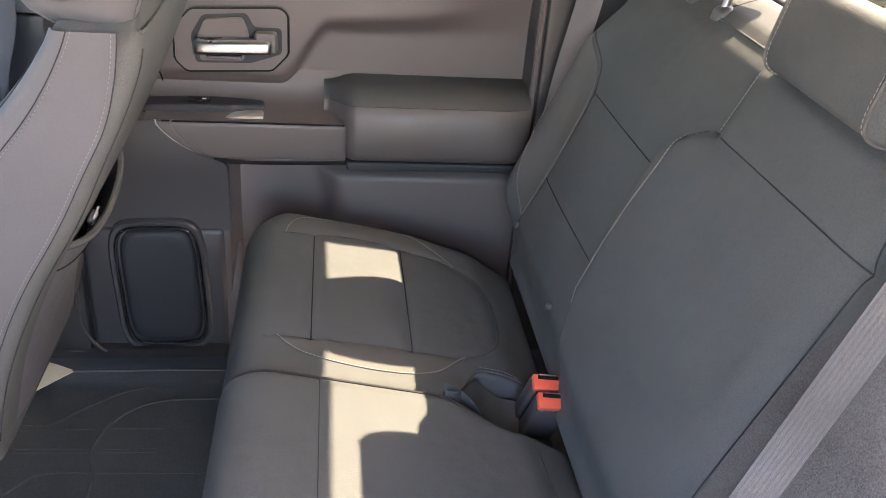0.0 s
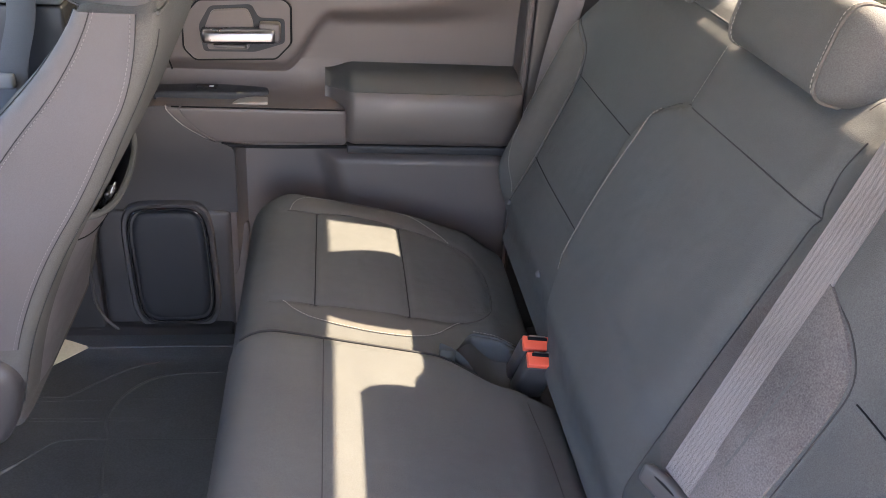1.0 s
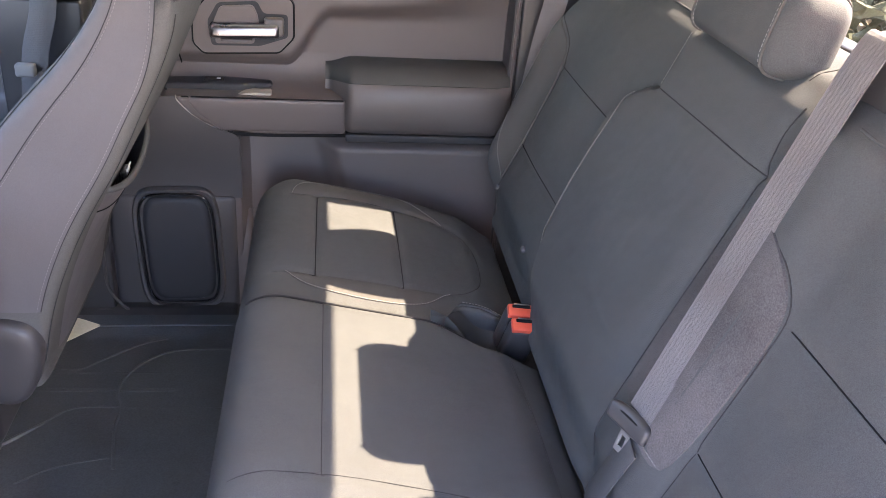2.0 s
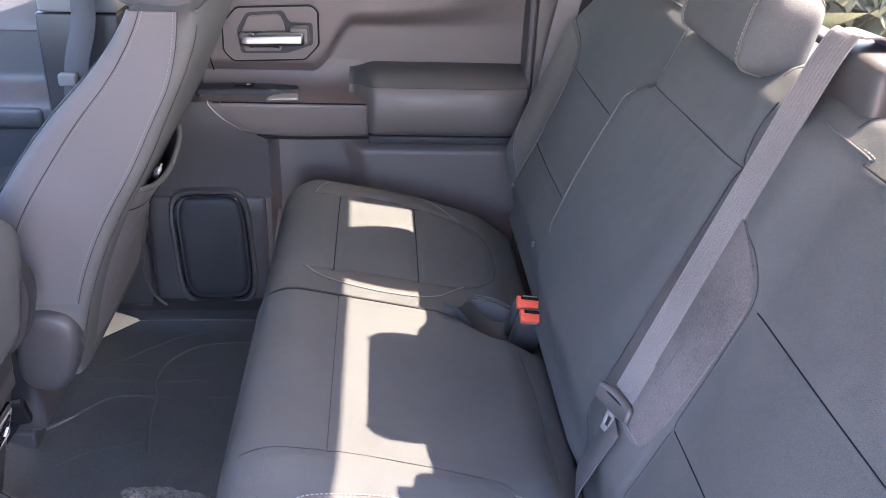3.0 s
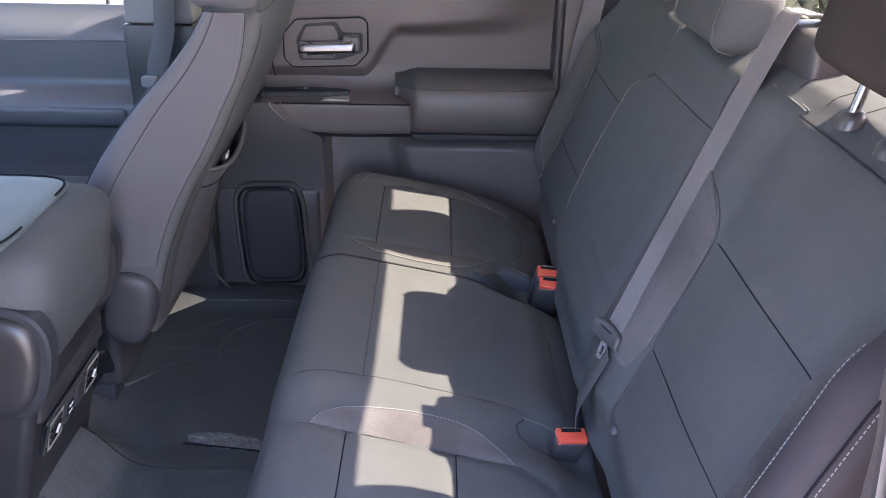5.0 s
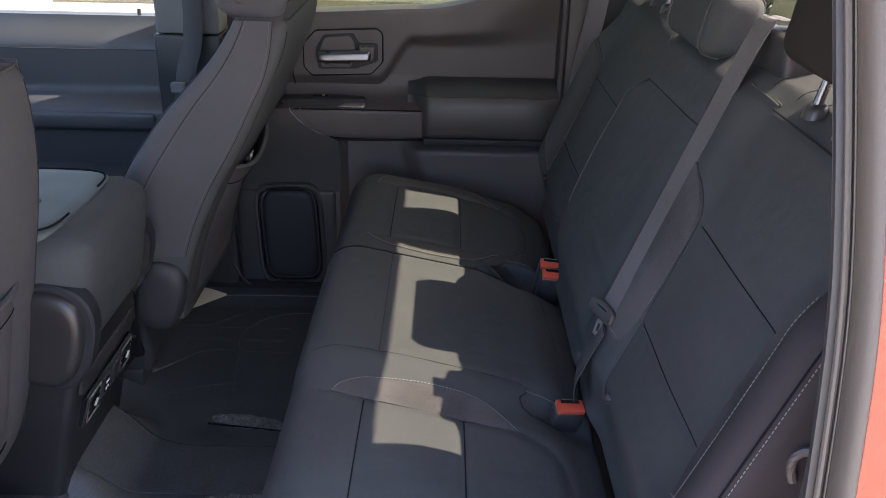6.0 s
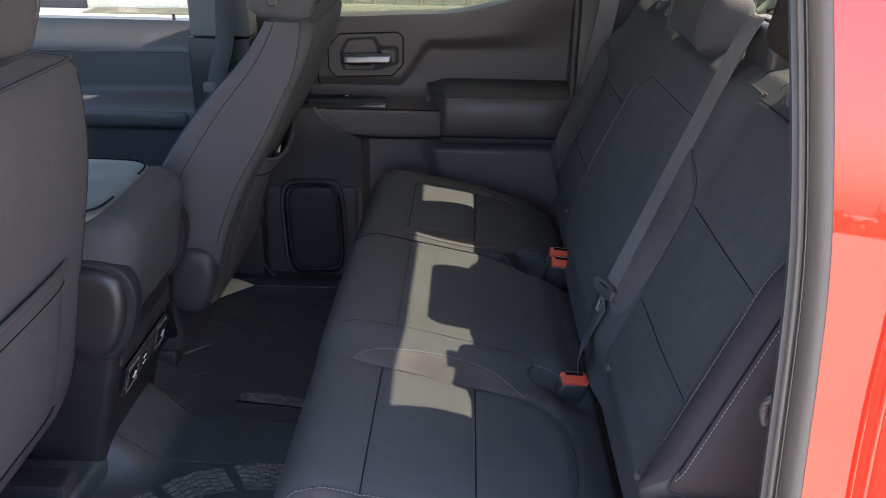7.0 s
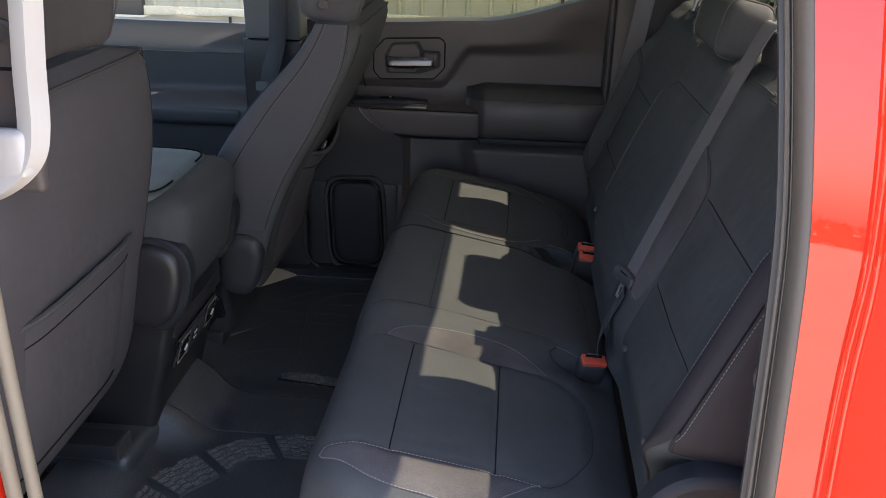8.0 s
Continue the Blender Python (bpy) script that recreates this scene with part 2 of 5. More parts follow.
def loft(rings, bm=None):
    """A skin over closed rings of points, closed at both ends."""
    bm = bm or bmesh.new()
    rs = [[bm.verts.new(p) for p in ring] for ring in rings]
    for a, b in zip(rs, rs[1:]):
        for q in range(len(a)):
            bm.faces.new([a[q], a[(q + 1) % len(a)], b[(q + 1) % len(a)], b[q]])
    bm.faces.new(rs[0])
    bm.faces.new(rs[-1])
    return bm


def oval(c, a, b, ha, hb, power=4.0, n=32):
    """A ring between an ellipse and a rectangle, about c, along the directions a and b."""
    c, a, b = Vector(c), Vector(a), Vector(b)
    out = []
    for i in range(n):
        q = 2 * math.pi * (i + 0.5) / n
        cs, sn = math.cos(q), math.sin(q)
        out.append(c + a * ha * math.copysign(abs(cs) ** (2 / power), cs) + b * hb * math.copysign(abs(sn) ** (2 / power), sn))
    return out


def sheet(fn, us, vs, thick, bm=None):
    """A plate of a given thickness (a vector) over fn(u, v)."""
    bm = bm or bmesh.new()
    t = Vector(thick)
    top = [[bm.verts.new(Vector(fn(u, v))) for v in vs] for u in us]
    low = [[bm.verts.new(Vector(fn(u, v)) + t) for v in vs] for u in us]
    nu, nv = len(us), len(vs)
    for i in range(nu - 1):
        for j in range(nv - 1):
            bm.faces.new([top[i][j], top[i + 1][j], top[i + 1][j + 1], top[i][j + 1]])
            bm.faces.new([low[i][j], low[i + 1][j], low[i + 1][j + 1], low[i][j + 1]])
    for i in range(nu - 1):
        for j in (0, nv - 1):
            bm.faces.new([top[i][j], top[i + 1][j], low[i + 1][j], low[i][j]])
    for j in range(nv - 1):
        for i in (0, nu - 1):
            bm.faces.new([top[i][j], top[i][j + 1], low[i][j + 1], low[i][j]])
    return bm


def lin(a, b, n):
    return [a + (b - a) * i / n for i in range(n + 1)]


def step01(a, b, x):
    t = min(1, max(0, (x - a) / (b - a)))
    return t * t * (3 - 2 * t)


def seg_dist(x, y, line):
    best = 9.0
    for (ax, ay), (bx, by) in zip(line, line[1:]):
        dx, dy = bx - ax, by - ay
        t = min(1, max(0, ((x - ax) * dx + (y - ay) * dy) / (dx * dx + dy * dy + 1e-12)))
        best = min(best, math.hypot(x - ax - t * dx, y - ay - t * dy))
    return best


def along(line, n=40):
    """Even places along a flat line."""
    pts = [Vector((a, b, 0)) for a, b in line]
    seg = [(q - p).length for p, q in zip(pts, pts[1:])]
    tot = sum(seg)
    out = []
    for i in range(n + 1):
        d = tot * i / n
        for k, s in enumerate(seg):
            if d <= s + 1e-9 or k == len(seg) - 1:
                p = pts[k].lerp(pts[k + 1], min(1, d / s if s else 0))
                out.append((p.x, p.y))
                break
            d -= s
    return out


def rounded_line(pts, n=6):
    """A flat line, smoothed."""
    return [(p.x, p.y) for p in smooth_line([(a, b, 0) for a, b in pts], n)]


def turned(bm, m):
    bmesh.ops.transform(bm, matrix=m, verts=bm.verts)
    return bm


# ---- setting: ground and the cab's shell ----
GROUND = -0.62
single("ground", sheet(lambda u, v: (u, v, GROUND), [-400, -60, -20, -8, 0, 8, 20, 60, 400], [-400, -60, -20, -8, 0, 8, 14, 60, 400], (0, 0, -0.2)), CONCRETE,
       "pale sunlit concrete paving round the truck", "pavement", kind="structure")

single("floor", rbox((-1.75, -0.80, -0.08), (0.62, 0.80, 0.012), 0.01, 0.4), CARPET, "black carpeted floor of the truck cab", "floor", kind="structure")
single("ceiling", rbox((-1.55, -0.76, 1.275), (0.585, 0.76, 1.32), 0.02, 0.3), HEADLINER, "pale grey cloth headliner under the cab roof", "ceiling", kind="structure")


def rear_wall():
    """The cab's rear wall with the window's opening through it."""
    bm = bmesh.new()
    rbox((0.56, -0.80, -0.08), (0.60, 0.80, 0.84), 0.01, 0.3, None, bm)
    rbox((0.535, -0.80, HEAD), (0.575, 0.80, 1.276), 0.006, 0.3, None, bm)
    rbox((0.56, -0.80, 0.84), (0.60, -0.70, HEAD), 0.005, 0.3, None, bm)
    rbox((0.56, 0.70, 0.84), (0.60, 0.80, HEAD), 0.005, 0.3, None, bm)
    return bm


HEAD = 1.261
single("wall_rear", rear_wall(), TRIM_DARK, "dark plastic rear wall of the cab behind the seat", "wall", kind="structure")
pane = single("window_rear", rbox((0.578, -0.70, 0.84), (0.582, 0.70, 1.31), 0.001, 0.3), GLASS_REAR, "lightly tinted glass pane of the rear window", "window", kind="structure")


# ---- rear seat: the forms that its parts share ----
BX, BZ, LEAN_X, LEAN_Z = 0.206, 0.423, 0.3794, 0.9252     # a point of the back's front and the way up it

CUSHION_SEAMS = []
for sgn in (1, -1):
    CUSHION_SEAMS += [
        [(-0.157, sgn * 0.309), (-0.157, sgn * 0.628)],
        [(-0.006, sgn * 0.318), (-0.004, sgn * 0.630)],
        [(-0.226, sgn * 0.303), (-0.157, sgn * 0.309), (-0.013, sgn * 0.318), (0.063, sgn * 0.319), (0.109, sgn * 0.340), (0.138, sgn * 0.380), (0.148, sgn * 0.455), (0.140, sgn * 0.53), (0.10, sgn * 0.590), (0.03, sgn * 0.622), (-0.07, sgn * 0.640), (-0.158, sgn * 0.628), (-0.212, sgn * 0.618)],
    ]
# the nearer cushion's outer line runs straight on to the front
CUSHION_SEAMS[5] = [(-0.226, -0.303), (-0.157, -0.309), (-0.013, -0.318), (0.063, -0.319), (0.109, -0.340), (0.138, -0.380), (0.148, -0.455), (0.140, -0.53), (0.105, -0.600), (0.069, -0.632), (-0.001, -0.624), (-0.083, -0.625), (-0.156, -0.627), (-0.197, -0.626), (-0.234, -0.636)]


def split_y(x):
    """The joint between the two cushions, which swings aside at the buckles."""
    return 0.212 - 0.060 * step01(0.015, 0.125, x)


def lip_y(x):
    """The edge of the farther cushion, drawn back round the buckles' pocket."""
    return 0.214 + 0.066 * step01(0.045, 0.095, x)


def cushion_edge(x):
    """Half the cushion's width."""
    return 0.738 - 0.32 * max(0.0, x - 0.02) ** 1.05 - 0.05 * step01(-0.19, -0.29, x)


def cushion_z(x, y, seams=True):
    """The height of the cushion's top."""
    z = 0.350 - 0.20 * x
    a = abs(y)
    z += 0.014 * (1 - step01(0.19, 0.30, -y)) if y < 0.5 * (split_y(x) + lip_y(x)) else 0.0
    if x < -0.200:
        d = min(1.0, (-0.200 - x) / 0.080)
        z -= 0.075 * (1 - math.sqrt(max(0.0, 1 - d * d)))
    z -= 0.022 * step01(0.12, 0.20, x)
    z -= 0.026 * math.exp(-((x - 0.150) / 0.050) ** 2 - ((y + 0.250) / 0.038) ** 2)
    e = cushion_edge(x)
    if a > e - 0.07:
        d = min(1.0, (a - e + 0.07) / 0.07)
        z -= 0.055 * (1 - math.sqrt(max(0.0, 1 - d * d)))
    if seams:
        z += 0.006 * math.exp(-((a - 0.46) / 0.13) ** 2 - ((x + 0.08) / 0.10) ** 2)
        if a > 0.27:
            for line in CUSHION_SEAMS:
                if (line[0][1] > 0) == (y > 0):
                    d = seg_dist(x, y, line)
                    if d < 0.03:
                        z -= 0.0038 * math.exp(-(d / 0.007) ** 2)
        else:
            for line in MID_SEAMS:
                d = seg_dist(x, y, line)
                if d < 0.03:
                    z -= 0.0020 * math.exp(-(d / 0.006) ** 2)
    return z


MID_SEAMS = [[(-0.250, -0.203), (-0.186, -0.192), (-0.094, -0.188), (0.062, -0.200), (0.10, -0.212)], [(0.150, 0.125), (0.161, 0.0), (0.164, -0.19)], [(-0.143, 0.198), (-0.143, 0.058), (-0.143, -0.19)]]


def cushion(y0, y1):
    z0 = 0.19

    def bend(p):
        h = (p.z - z0) / (0.36 - z0)
        e = cushion_edge(p.x)
        y = p.y
        if y1 > 0.5 and y > 0.4:
            y = 0.4 + (y - 0.4) * (e - 0.4) / (y1 - 0.4)
        if y0 < -0.5 and y < -0.4:
            y = -0.4 + (y + 0.4) * (e - 0.4) / (-y0 - 0.4)
        if y0 > 0 and y < 0.32:
            y += (lip_y(p.x) - y0) * (0.32 - y) / (0.32 - y0)
        if y0 < 0 and y > 0.08:
            y += (split_y(p.x) - y1) * (y - 0.08) / (y1 - 0.08)
        x = p.x
        if x < -0.2:
            x += 0.05 * (1 - h) ** 1.5
        return Vector((x, y, z0 + h * (cushion_z(p.x, y) - z0)))

    return rbox((-0.283, y0, z0), (0.205, y1, 0.36), 0.022, 0.0075, bend)


BACK_SEAMS = []
for sgn in (1, -1):
    BACK_SEAMS += [
        [(sgn * 0.318, 0.664 + 0.004 * (1 - sgn)), (sgn * 0.620, 0.662 + 0.006 * (1 - sgn))],
        [(sgn * 0.313, 0.509 + 0.005 * (1 - sgn)), (sgn * 0.612, 0.506 + 0.009 * (1 - sgn))],
    ]
BACK_SEAMS += [[(0.700, 0.735), (0.668, 0.722), (0.636, 0.698), (0.614, 0.66), (0.604, 0.61), (0.603, 0.52), (0.612, 0.45), (0.62, 0.41)]]
SPLIT = [(0.245, 0.40), (0.275, 0.440), (0.300, 0.482), (0.312, 0.566), (0.315, 0.650), (0.310, 0.676), (0.287, 0.713), (0.240, 0.742), (0.206, 0.753)]
BACK_SEAMS += [
    SPLIT,
    [(0.206, 0.753), (0.02, 0.757), (-0.144, 0.760)],
    [(-0.144, 0.760), (-0.144, 0.69), (-0.144, 0.612), (-0.145, 0.49), (-0.150, 0.38)],
    [(-0.185, 0.742), (-0.219, 0.727), (-0.270, 0.714), (-0.304, 0.682), (-0.310, 0.629), (-0.312, 0.55), (-0.313, 0.481), (-0.310, 0.39)],
    [(-0.144, 0.760), (-0.134, 0.800), (-0.138, 0.836)],
    [(0.040, 0.505), (-0.138, 0.498)],
]


def back_n(y, z, seams=True):
    """How far the back's front stands proud of its plane."""
    a = abs(y)
    edge = float(np.interp(z, [p[1] for p in SPLIT], [p[0] for p in SPLIT]))
    n = 0.016 * (1 - step01(edge - 0.035, edge + 0.012, y)) * (1 - step01(0.25, 0.33, -y))
    n -= 0.007 * math.exp(-((y + 0.150) / 0.030) ** 2)
    n += 0.028 * math.exp(-((a - 0.690) / 0.040) ** 2) * (1 - step01(0.70, 0.80, z)) * step01(0.36, 0.45, z)
    n += 0.006 * math.exp(-((a - 0.48) / 0.11) ** 2 - ((z - 0.58) / 0.09) ** 2)
    n -= 0.030 * (1 - step01(0.355, 0.425, z))
    if z > 0.826:
        d = min(1.0, (z - 0.826) / 0.016)
        n -= 0.004 * (1 - math.sqrt(max(0.0, 1 - d * d)))
    if seams:
        for line in BACK_SEAMS:
            d = seg_dist(y, z, line)
            if d < 0.03:
                n -= 0.0024 * math.exp(-(d / 0.0065) ** 2)
    return n


def on_back(y, z, lift=0.0):
    """A place on the back's front."""
    n = back_n(y, z, False) + lift
    return Vector((BX + (z - BZ) * LEAN_X / LEAN_Z - n * LEAN_Z, y, z + n * LEAN_X))


BACK_T = 0.115


def back_place(p):
    """p.x: depth behind the front, p.z: height along the front."""
    f = 1 - p.x / BACK_T
    y = p.y
    if abs(y) > 0.60:
        y -= math.copysign((abs(y) - 0.60) / 0.125 * (0.035 * step01(0.72, 0.84, p.z) + 0.09 * (1 - step01(0.35, 0.50, p.z))), y)
    n = back_n(y, p.z) * max(0.0, f)
    x = BX + (p.z - BZ) * LEAN_X / LEAN_Z + p.x * LEAN_Z - n * LEAN_Z
    z = p.z - p.x * LEAN_X * 0.55 + n * LEAN_X
    if p.z > 0.78:
        z += (0.052 * step01(0, 0.035, p.x) - 0.012 * step01(0.04, BACK_T, p.x)) * step01(0.78, 0.84, p.z) * 0.5 + 0.030 * step01(0.02, 0.10, p.x) * step01(0.80, 0.842, p.z)
    return Vector((x, y, z))


def backrest(y0, y1):
    return rbox((0, y0, 0.33), (BACK_T, y1, 0.842), 0.018, 0.0072, back_place)


def headrest(parent, cx, cy, cz, w, h, t, lean, cover, label="", taper=0.0, button=0, bow=0.02, soft=0.0):
    """A headrest > its pad, piping, two posts with collars, and a release button on one end."""
    m = pose(cx, cy, cz, 0, lean, 0)

    def bend(p):
        s = 1 - 0.20 * (p.z / h) ** 2 - taper * 2 * p.z / h
        x = p.x + bow * (p.y / (w / 2)) ** 2
        return m @ Vector((x, p.y * s, p.z))

    soft = soft or min(t, h) * (0.40 if h > 0.15 else 0.28)
    if h > 0.15:
        body = rbox((-t / 2, -w / 2, -h / 2), (t / 2, w / 2, h / 2), soft, 0.012, bend)
    else:
        rings = []
        for y in [math.copysign(w / 2 - 0.026 * (1 - math.sin(q)), k) for k in (-1, 1) for q in (lin(1.57, 0, 7) if k < 0 else lin(0, 1.57, 7))]:
            g = 0.026 * (1 - math.sqrt(max(0.0, 1 - max(0.0, (abs(y) - w / 2 + 0.026) / 0.026) ** 2)))
            rings.append([m @ Vector((p.x + 0.012 * (y / (w / 2)) ** 2, p.y, p.z)) for p in oval((0, y, 0), (1, 0, 0), (0, 0, 1), t / 2 - g, h / 2 - g, 4.2, 40)])
        body = loft(rings)
    pad = part("headrest", body, cover, parent, label)
    r = soft
    for sgn in (-1, 1):
        loop = []
        for k in range(49):
            q = 2 * math.pi * k / 48
            cs, sn = math.cos(q), math.sin(q)
            g = 3.4
            if h < 0.15:
                loop.append(m @ Vector(((t / 2 + 0.0005) * math.copysign(abs(cs) ** (2 / 4.2), cs) + 0.0085, sgn * (w / 2 - 0.024), (h / 2 + 0.0005) * math.copysign(abs(sn) ** (2 / 4.2), sn))))
                continue
            loop.append(bend(Vector(((t / 2 - 0.003) * math.copysign(abs(cs) ** (2 / g), cs), sgn * (w / 2 - r * 0.52), (h / 2 - 0.003) * math.copysign(abs(sn) ** (2 / g), sn)))))
        part("piping", tube(loop, 0.0024, 6), NEOPRENE_LIGHT if cover is NEOPRENE else cover, pad)
        part("stitching", stitches([p + (m.to_3x3() @ Vector((0, -sgn * 0.006, 0))) + (p - m.translation).normalized() * 0.001 for p in loop]), STITCH, pad, "pale stitching")
        if h < 0.15:
            continue
        a, b = m @ Vector((0.005, sgn * w * 0.21, -h / 2 + 0.03)), m @ Vector((0.005, sgn * w * 0.21, -h / 2 - 0.038))
        part("post", tube([a, b], 0.0060, 12), CHROME, pad)
        d = (b - a).normalized()
        c = b
        part("collar", loft([oval(c - d * u, (1, 0, 0.2), (0, 1, 0), 0.011 * g2, 0.014 * g2, 2.4, 20) for u, g2 in ((-0.014, 1.15), (-0.004, 1.15), (0.000, 1.0), (0.003, 0.6))]), BLACK, pad, "black post collar")
    if button:
        c = m @ Vector((0.0, button * (w / 2 - 0.004), -0.005))
        for rr, d, mt in ((0.020, 0.002, BLACK), (0.013, 0.004, VINYL), (0.006, 0.005, BLACK)):
            part("release_button", loft([oval(c + Vector((0, button * q, 0)), (1, 0, 0), (0, 0, 1), rr, rr, 2, 24) for q in (-0.01, d)]), mt, pad)
    return pad


def pinched(inner, outer, n=30):
    """Two flat lines, smoothed and met at both ends."""
    a = along([(p.x, p.y) for p in smooth_line([(x, y, 0) for x, y in inner], 6)], n)
    b = along([(p.x, p.y) for p in smooth_line([(x, y, 0) for x, y in outer], 6)], n)
    return a, b


def patch_on(place, a, b, v_steps=5):
    """A thin panel between two flat lines on a surface."""
    def surf(u, v):
        i = int(u)
        return place(a[i][0] + (b[i][0] - a[i][0]) * v, a[i][1] + (b[i][1] - a[i][1]) * v)
    return surf, list(range(len(a))), lin(0, 1, v_steps)


def rear_seat():
    seat = thing("rear_bench", (0.0, 0.0, 0.012), "dark grey neoprene covered rear bench seat of a pickup", "car seat")
    part("seat_base", rbox((-0.20, -0.66, 0.012), (0.22, 0.66, 0.20), 0.02, 0.2), BLACK, seat, "black plastic seat base")
    for y0, y1 in ((0.194, 0.725), (-0.725, 0.192)):
        c = part("cushion", cushion(y0, y1), NEOPRENE, seat)
        for line in CUSHION_SEAMS + (MID_SEAMS if y0 < 0 else []):
            if (line[0][1] > 0.2) == (y0 > 0):
                flat = along([(p.x, p.y) for p in smooth_line([(x, y, 0) for x, y in line], 5)], 50)
                part("seam", tube([Vector((x, y, cushion_z(x, y) + 0.0002)) for x, y in flat], 0.0011 if len(line) == 2 else 0.0008, 6), SEAM if len(line) == 2 else SEAM_SOFT, c)
        sgn = 1 if y0 > 0 else -1
        for inner, outer in (
            ([(-0.205, 0.304), (-0.10, 0.312), (0.00, 0.318), (0.075, 0.320)], [(-0.205, 0.304), (-0.188, 0.281), (-0.15, 0.262), (-0.06, 0.252), (0.02, 0.266), (0.075, 0.320)]),
            ([(-0.206, 0.619), (-0.158, 0.629), (-0.07, 0.641), (0.03, 0.623), (0.090, 0.598)], [(-0.206, 0.619), (-0.192, 0.660), (-0.159, 0.684), (-0.071, 0.694), (0.018, 0.680), (0.090, 0.598)]),
        ):
            if sgn < 0 and inner[0][1] > 0.5:
                inner = [(-0.236, 0.640), (-0.197, 0.630), (-0.156, 0.631), (-0.083, 0.629), (-0.001, 0.628), (0.060, 0.632)]
                outer = [(-0.236, 0.640), (-0.250, 0.662), (-0.226, 0.676), (-0.170, 0.698), (-0.100, 0.704), (-0.02, 0.700), (0.060, 0.632)]
                part("stitching", stitches([Vector((x, -y - 0.004, cushion_z(x, -y - 0.004) + 0.0022)) for x, y in along(inner, 40)]), STITCH, c, "pale stitching")
            a, b = pinched(inner, outer)

            def place(x, y):
                return (x, sgn * y, cushion_z(x, sgn * y) + 0.0009)

            f, us, vs = patch_on(place, a, b)
            part("side_panel", sheet(f, us, vs, (0, 0, -0.003)), NEOPRENE_LIGHT if sgn > 0 else SUEDE, c, "lighter grey side panel" if sgn > 0 else "lighter suede side panel")
            pts = [Vector((x, sgn * y, cushion_z(x, sgn * y) + 0.0024)) for x, y in b]
            part("stitching", stitches(smooth_line(pts, 2)), STITCH, c, "pale stitching")
    # the sunk pocket of the paired buckles, and the piping round it
    def pocket(u, v):
        y = split_y(u) + 0.012 + (lip_y(u) - split_y(u) - 0.024) * v
        return (u, y, 0.342 - 0.2 * u - 0.050 * step01(0.05, 0.13, u) + 0.030 * (2 * v - 1) ** 2)
    part("buckle_pocket", sheet(pocket, lin(0.03, 0.20, 24), lin(0, 1, 10), (0, 0, -0.01)), VINYL_DARK, seat, "dark sunk pocket round the buckles")
    lip = [(x, lip_y(x) + 0.012) for x in lin(0.050, 0.185, 24)]
    part("pocket_piping", tube([Vector((x, y, cushion_z(x, y) + 0.0005)) for x, y in lip], 0.0022, 6), NEOPRENE, c)
    part("stitching", stitches([Vector((x, y + 0.007, cushion_z(x, y + 0.007) + 0.001)) for x, y in lip[8:]]), STITCH, c)
    edge = [(x, split_y(x) - 0.009) for x in lin(-0.262, 0.185, 60)]
    part("edge_piping", tube([Vector((x, y, cushion_z(x, y) - 0.0035)) for x, y in edge], 0.0018, 6), SEAM_SOFT, c, "dark piping along the joint")
    near_lip = [(0.097, -0.221), (0.084, -0.236), (0.088, -0.256), (0.104, -0.268), (0.150, -0.264)]
    part("pocket_piping", tube([Vector((x, y, cushion_z(x, y) + 0.0008)) for x, y in along(near_lip, 24)], 0.0012, 6), SEAM_SOFT, c)
    part("stitching", stitches([Vector((x, -0.219, cushion_z(x, -0.219) + 0.001)) for x in lin(0.097, 0.165, 12)]), STITCH, c)
    b = part("backrest", backrest(-0.725, 0.725), NEOPRENE, seat)
    for line in BACK_SEAMS[:-1]:
        flat = along([(p.x, p.y) for p in smooth_line([(y, z, 0) for y, z in line], 5)], 50)
        part("seam", tube([on_back(y, z, back_n(y, z) - back_n(y, z, False) + 0.0003) for y, z in flat], 0.0009 if len(line) == 2 else 0.0010, 6), SEAM if len(line) == 2 else SEAM_SOFT, b)
    panels = [
        ([(0.285, 0.455), (0.297, 0.48), (0.309, 0.56), (0.312, 0.65), (0.306, 0.678), (0.270, 0.722)], [(0.285, 0.455), (0.278, 0.48), (0.278, 0.56), (0.275, 0.62), (0.265, 0.69), (0.270, 0.722)]),
        ([(-0.155, 0.488), (-0.150, 0.54), (-0.149, 0.62), (-0.155, 0.70), (-0.195, 0.738)], [(-0.155, 0.488), (-0.225, 0.474), (-0.288, 0.471), (-0.303, 0.51), (-0.307, 0.60), (-0.302, 0.675), (-0.265, 0.713), (-0.195, 0.738)]),
        ([(0.618, 0.43), (0.608, 0.52), (0.609, 0.61), (0.620, 0.66), (0.645, 0.70), (0.695, 0.730)], [(0.618, 0.43), (0.668, 0.47), (0.697, 0.57), (0.702, 0.66), (0.695, 0.730)]),
        ([(-0.628, 0.47), (-0.621, 0.52), (-0.619, 0.63), (-0.626, 0.69), (-0.668, 0.738)], [(-0.628, 0.47), (-0.662, 0.49), (-0.676, 0.56), (-0.677, 0.68), (-0.672, 0.738)]),
    ]
    for k, (inner, outer) in enumerate(panels):
        p, q = pinched(inner, outer)
        f, us, vs = patch_on(lambda y, z: on_back(y, z, 0.0012), p, q)
        part("side_panel", sheet(f, us, vs, (0.003, 0, 0)), SUEDE if k in (1, 3) else NEOPRENE_LIGHT, b, "lighter suede side panel" if k in (1, 3) else "lighter grey side panel")
        for line in ([] if k == 1 else [q]):
            part("stitching", stitches([on_back(y, z, 0.0022) for y, z in line]), STITCH, b, "pale stitching")
    part("stitching", stitches([on_back(-0.222 - 0.068 * k, 0.4775 - 0.003 * k, 0.0022) for k in lin(0, 1, 12)]), STITCH, b, "pale stitching")
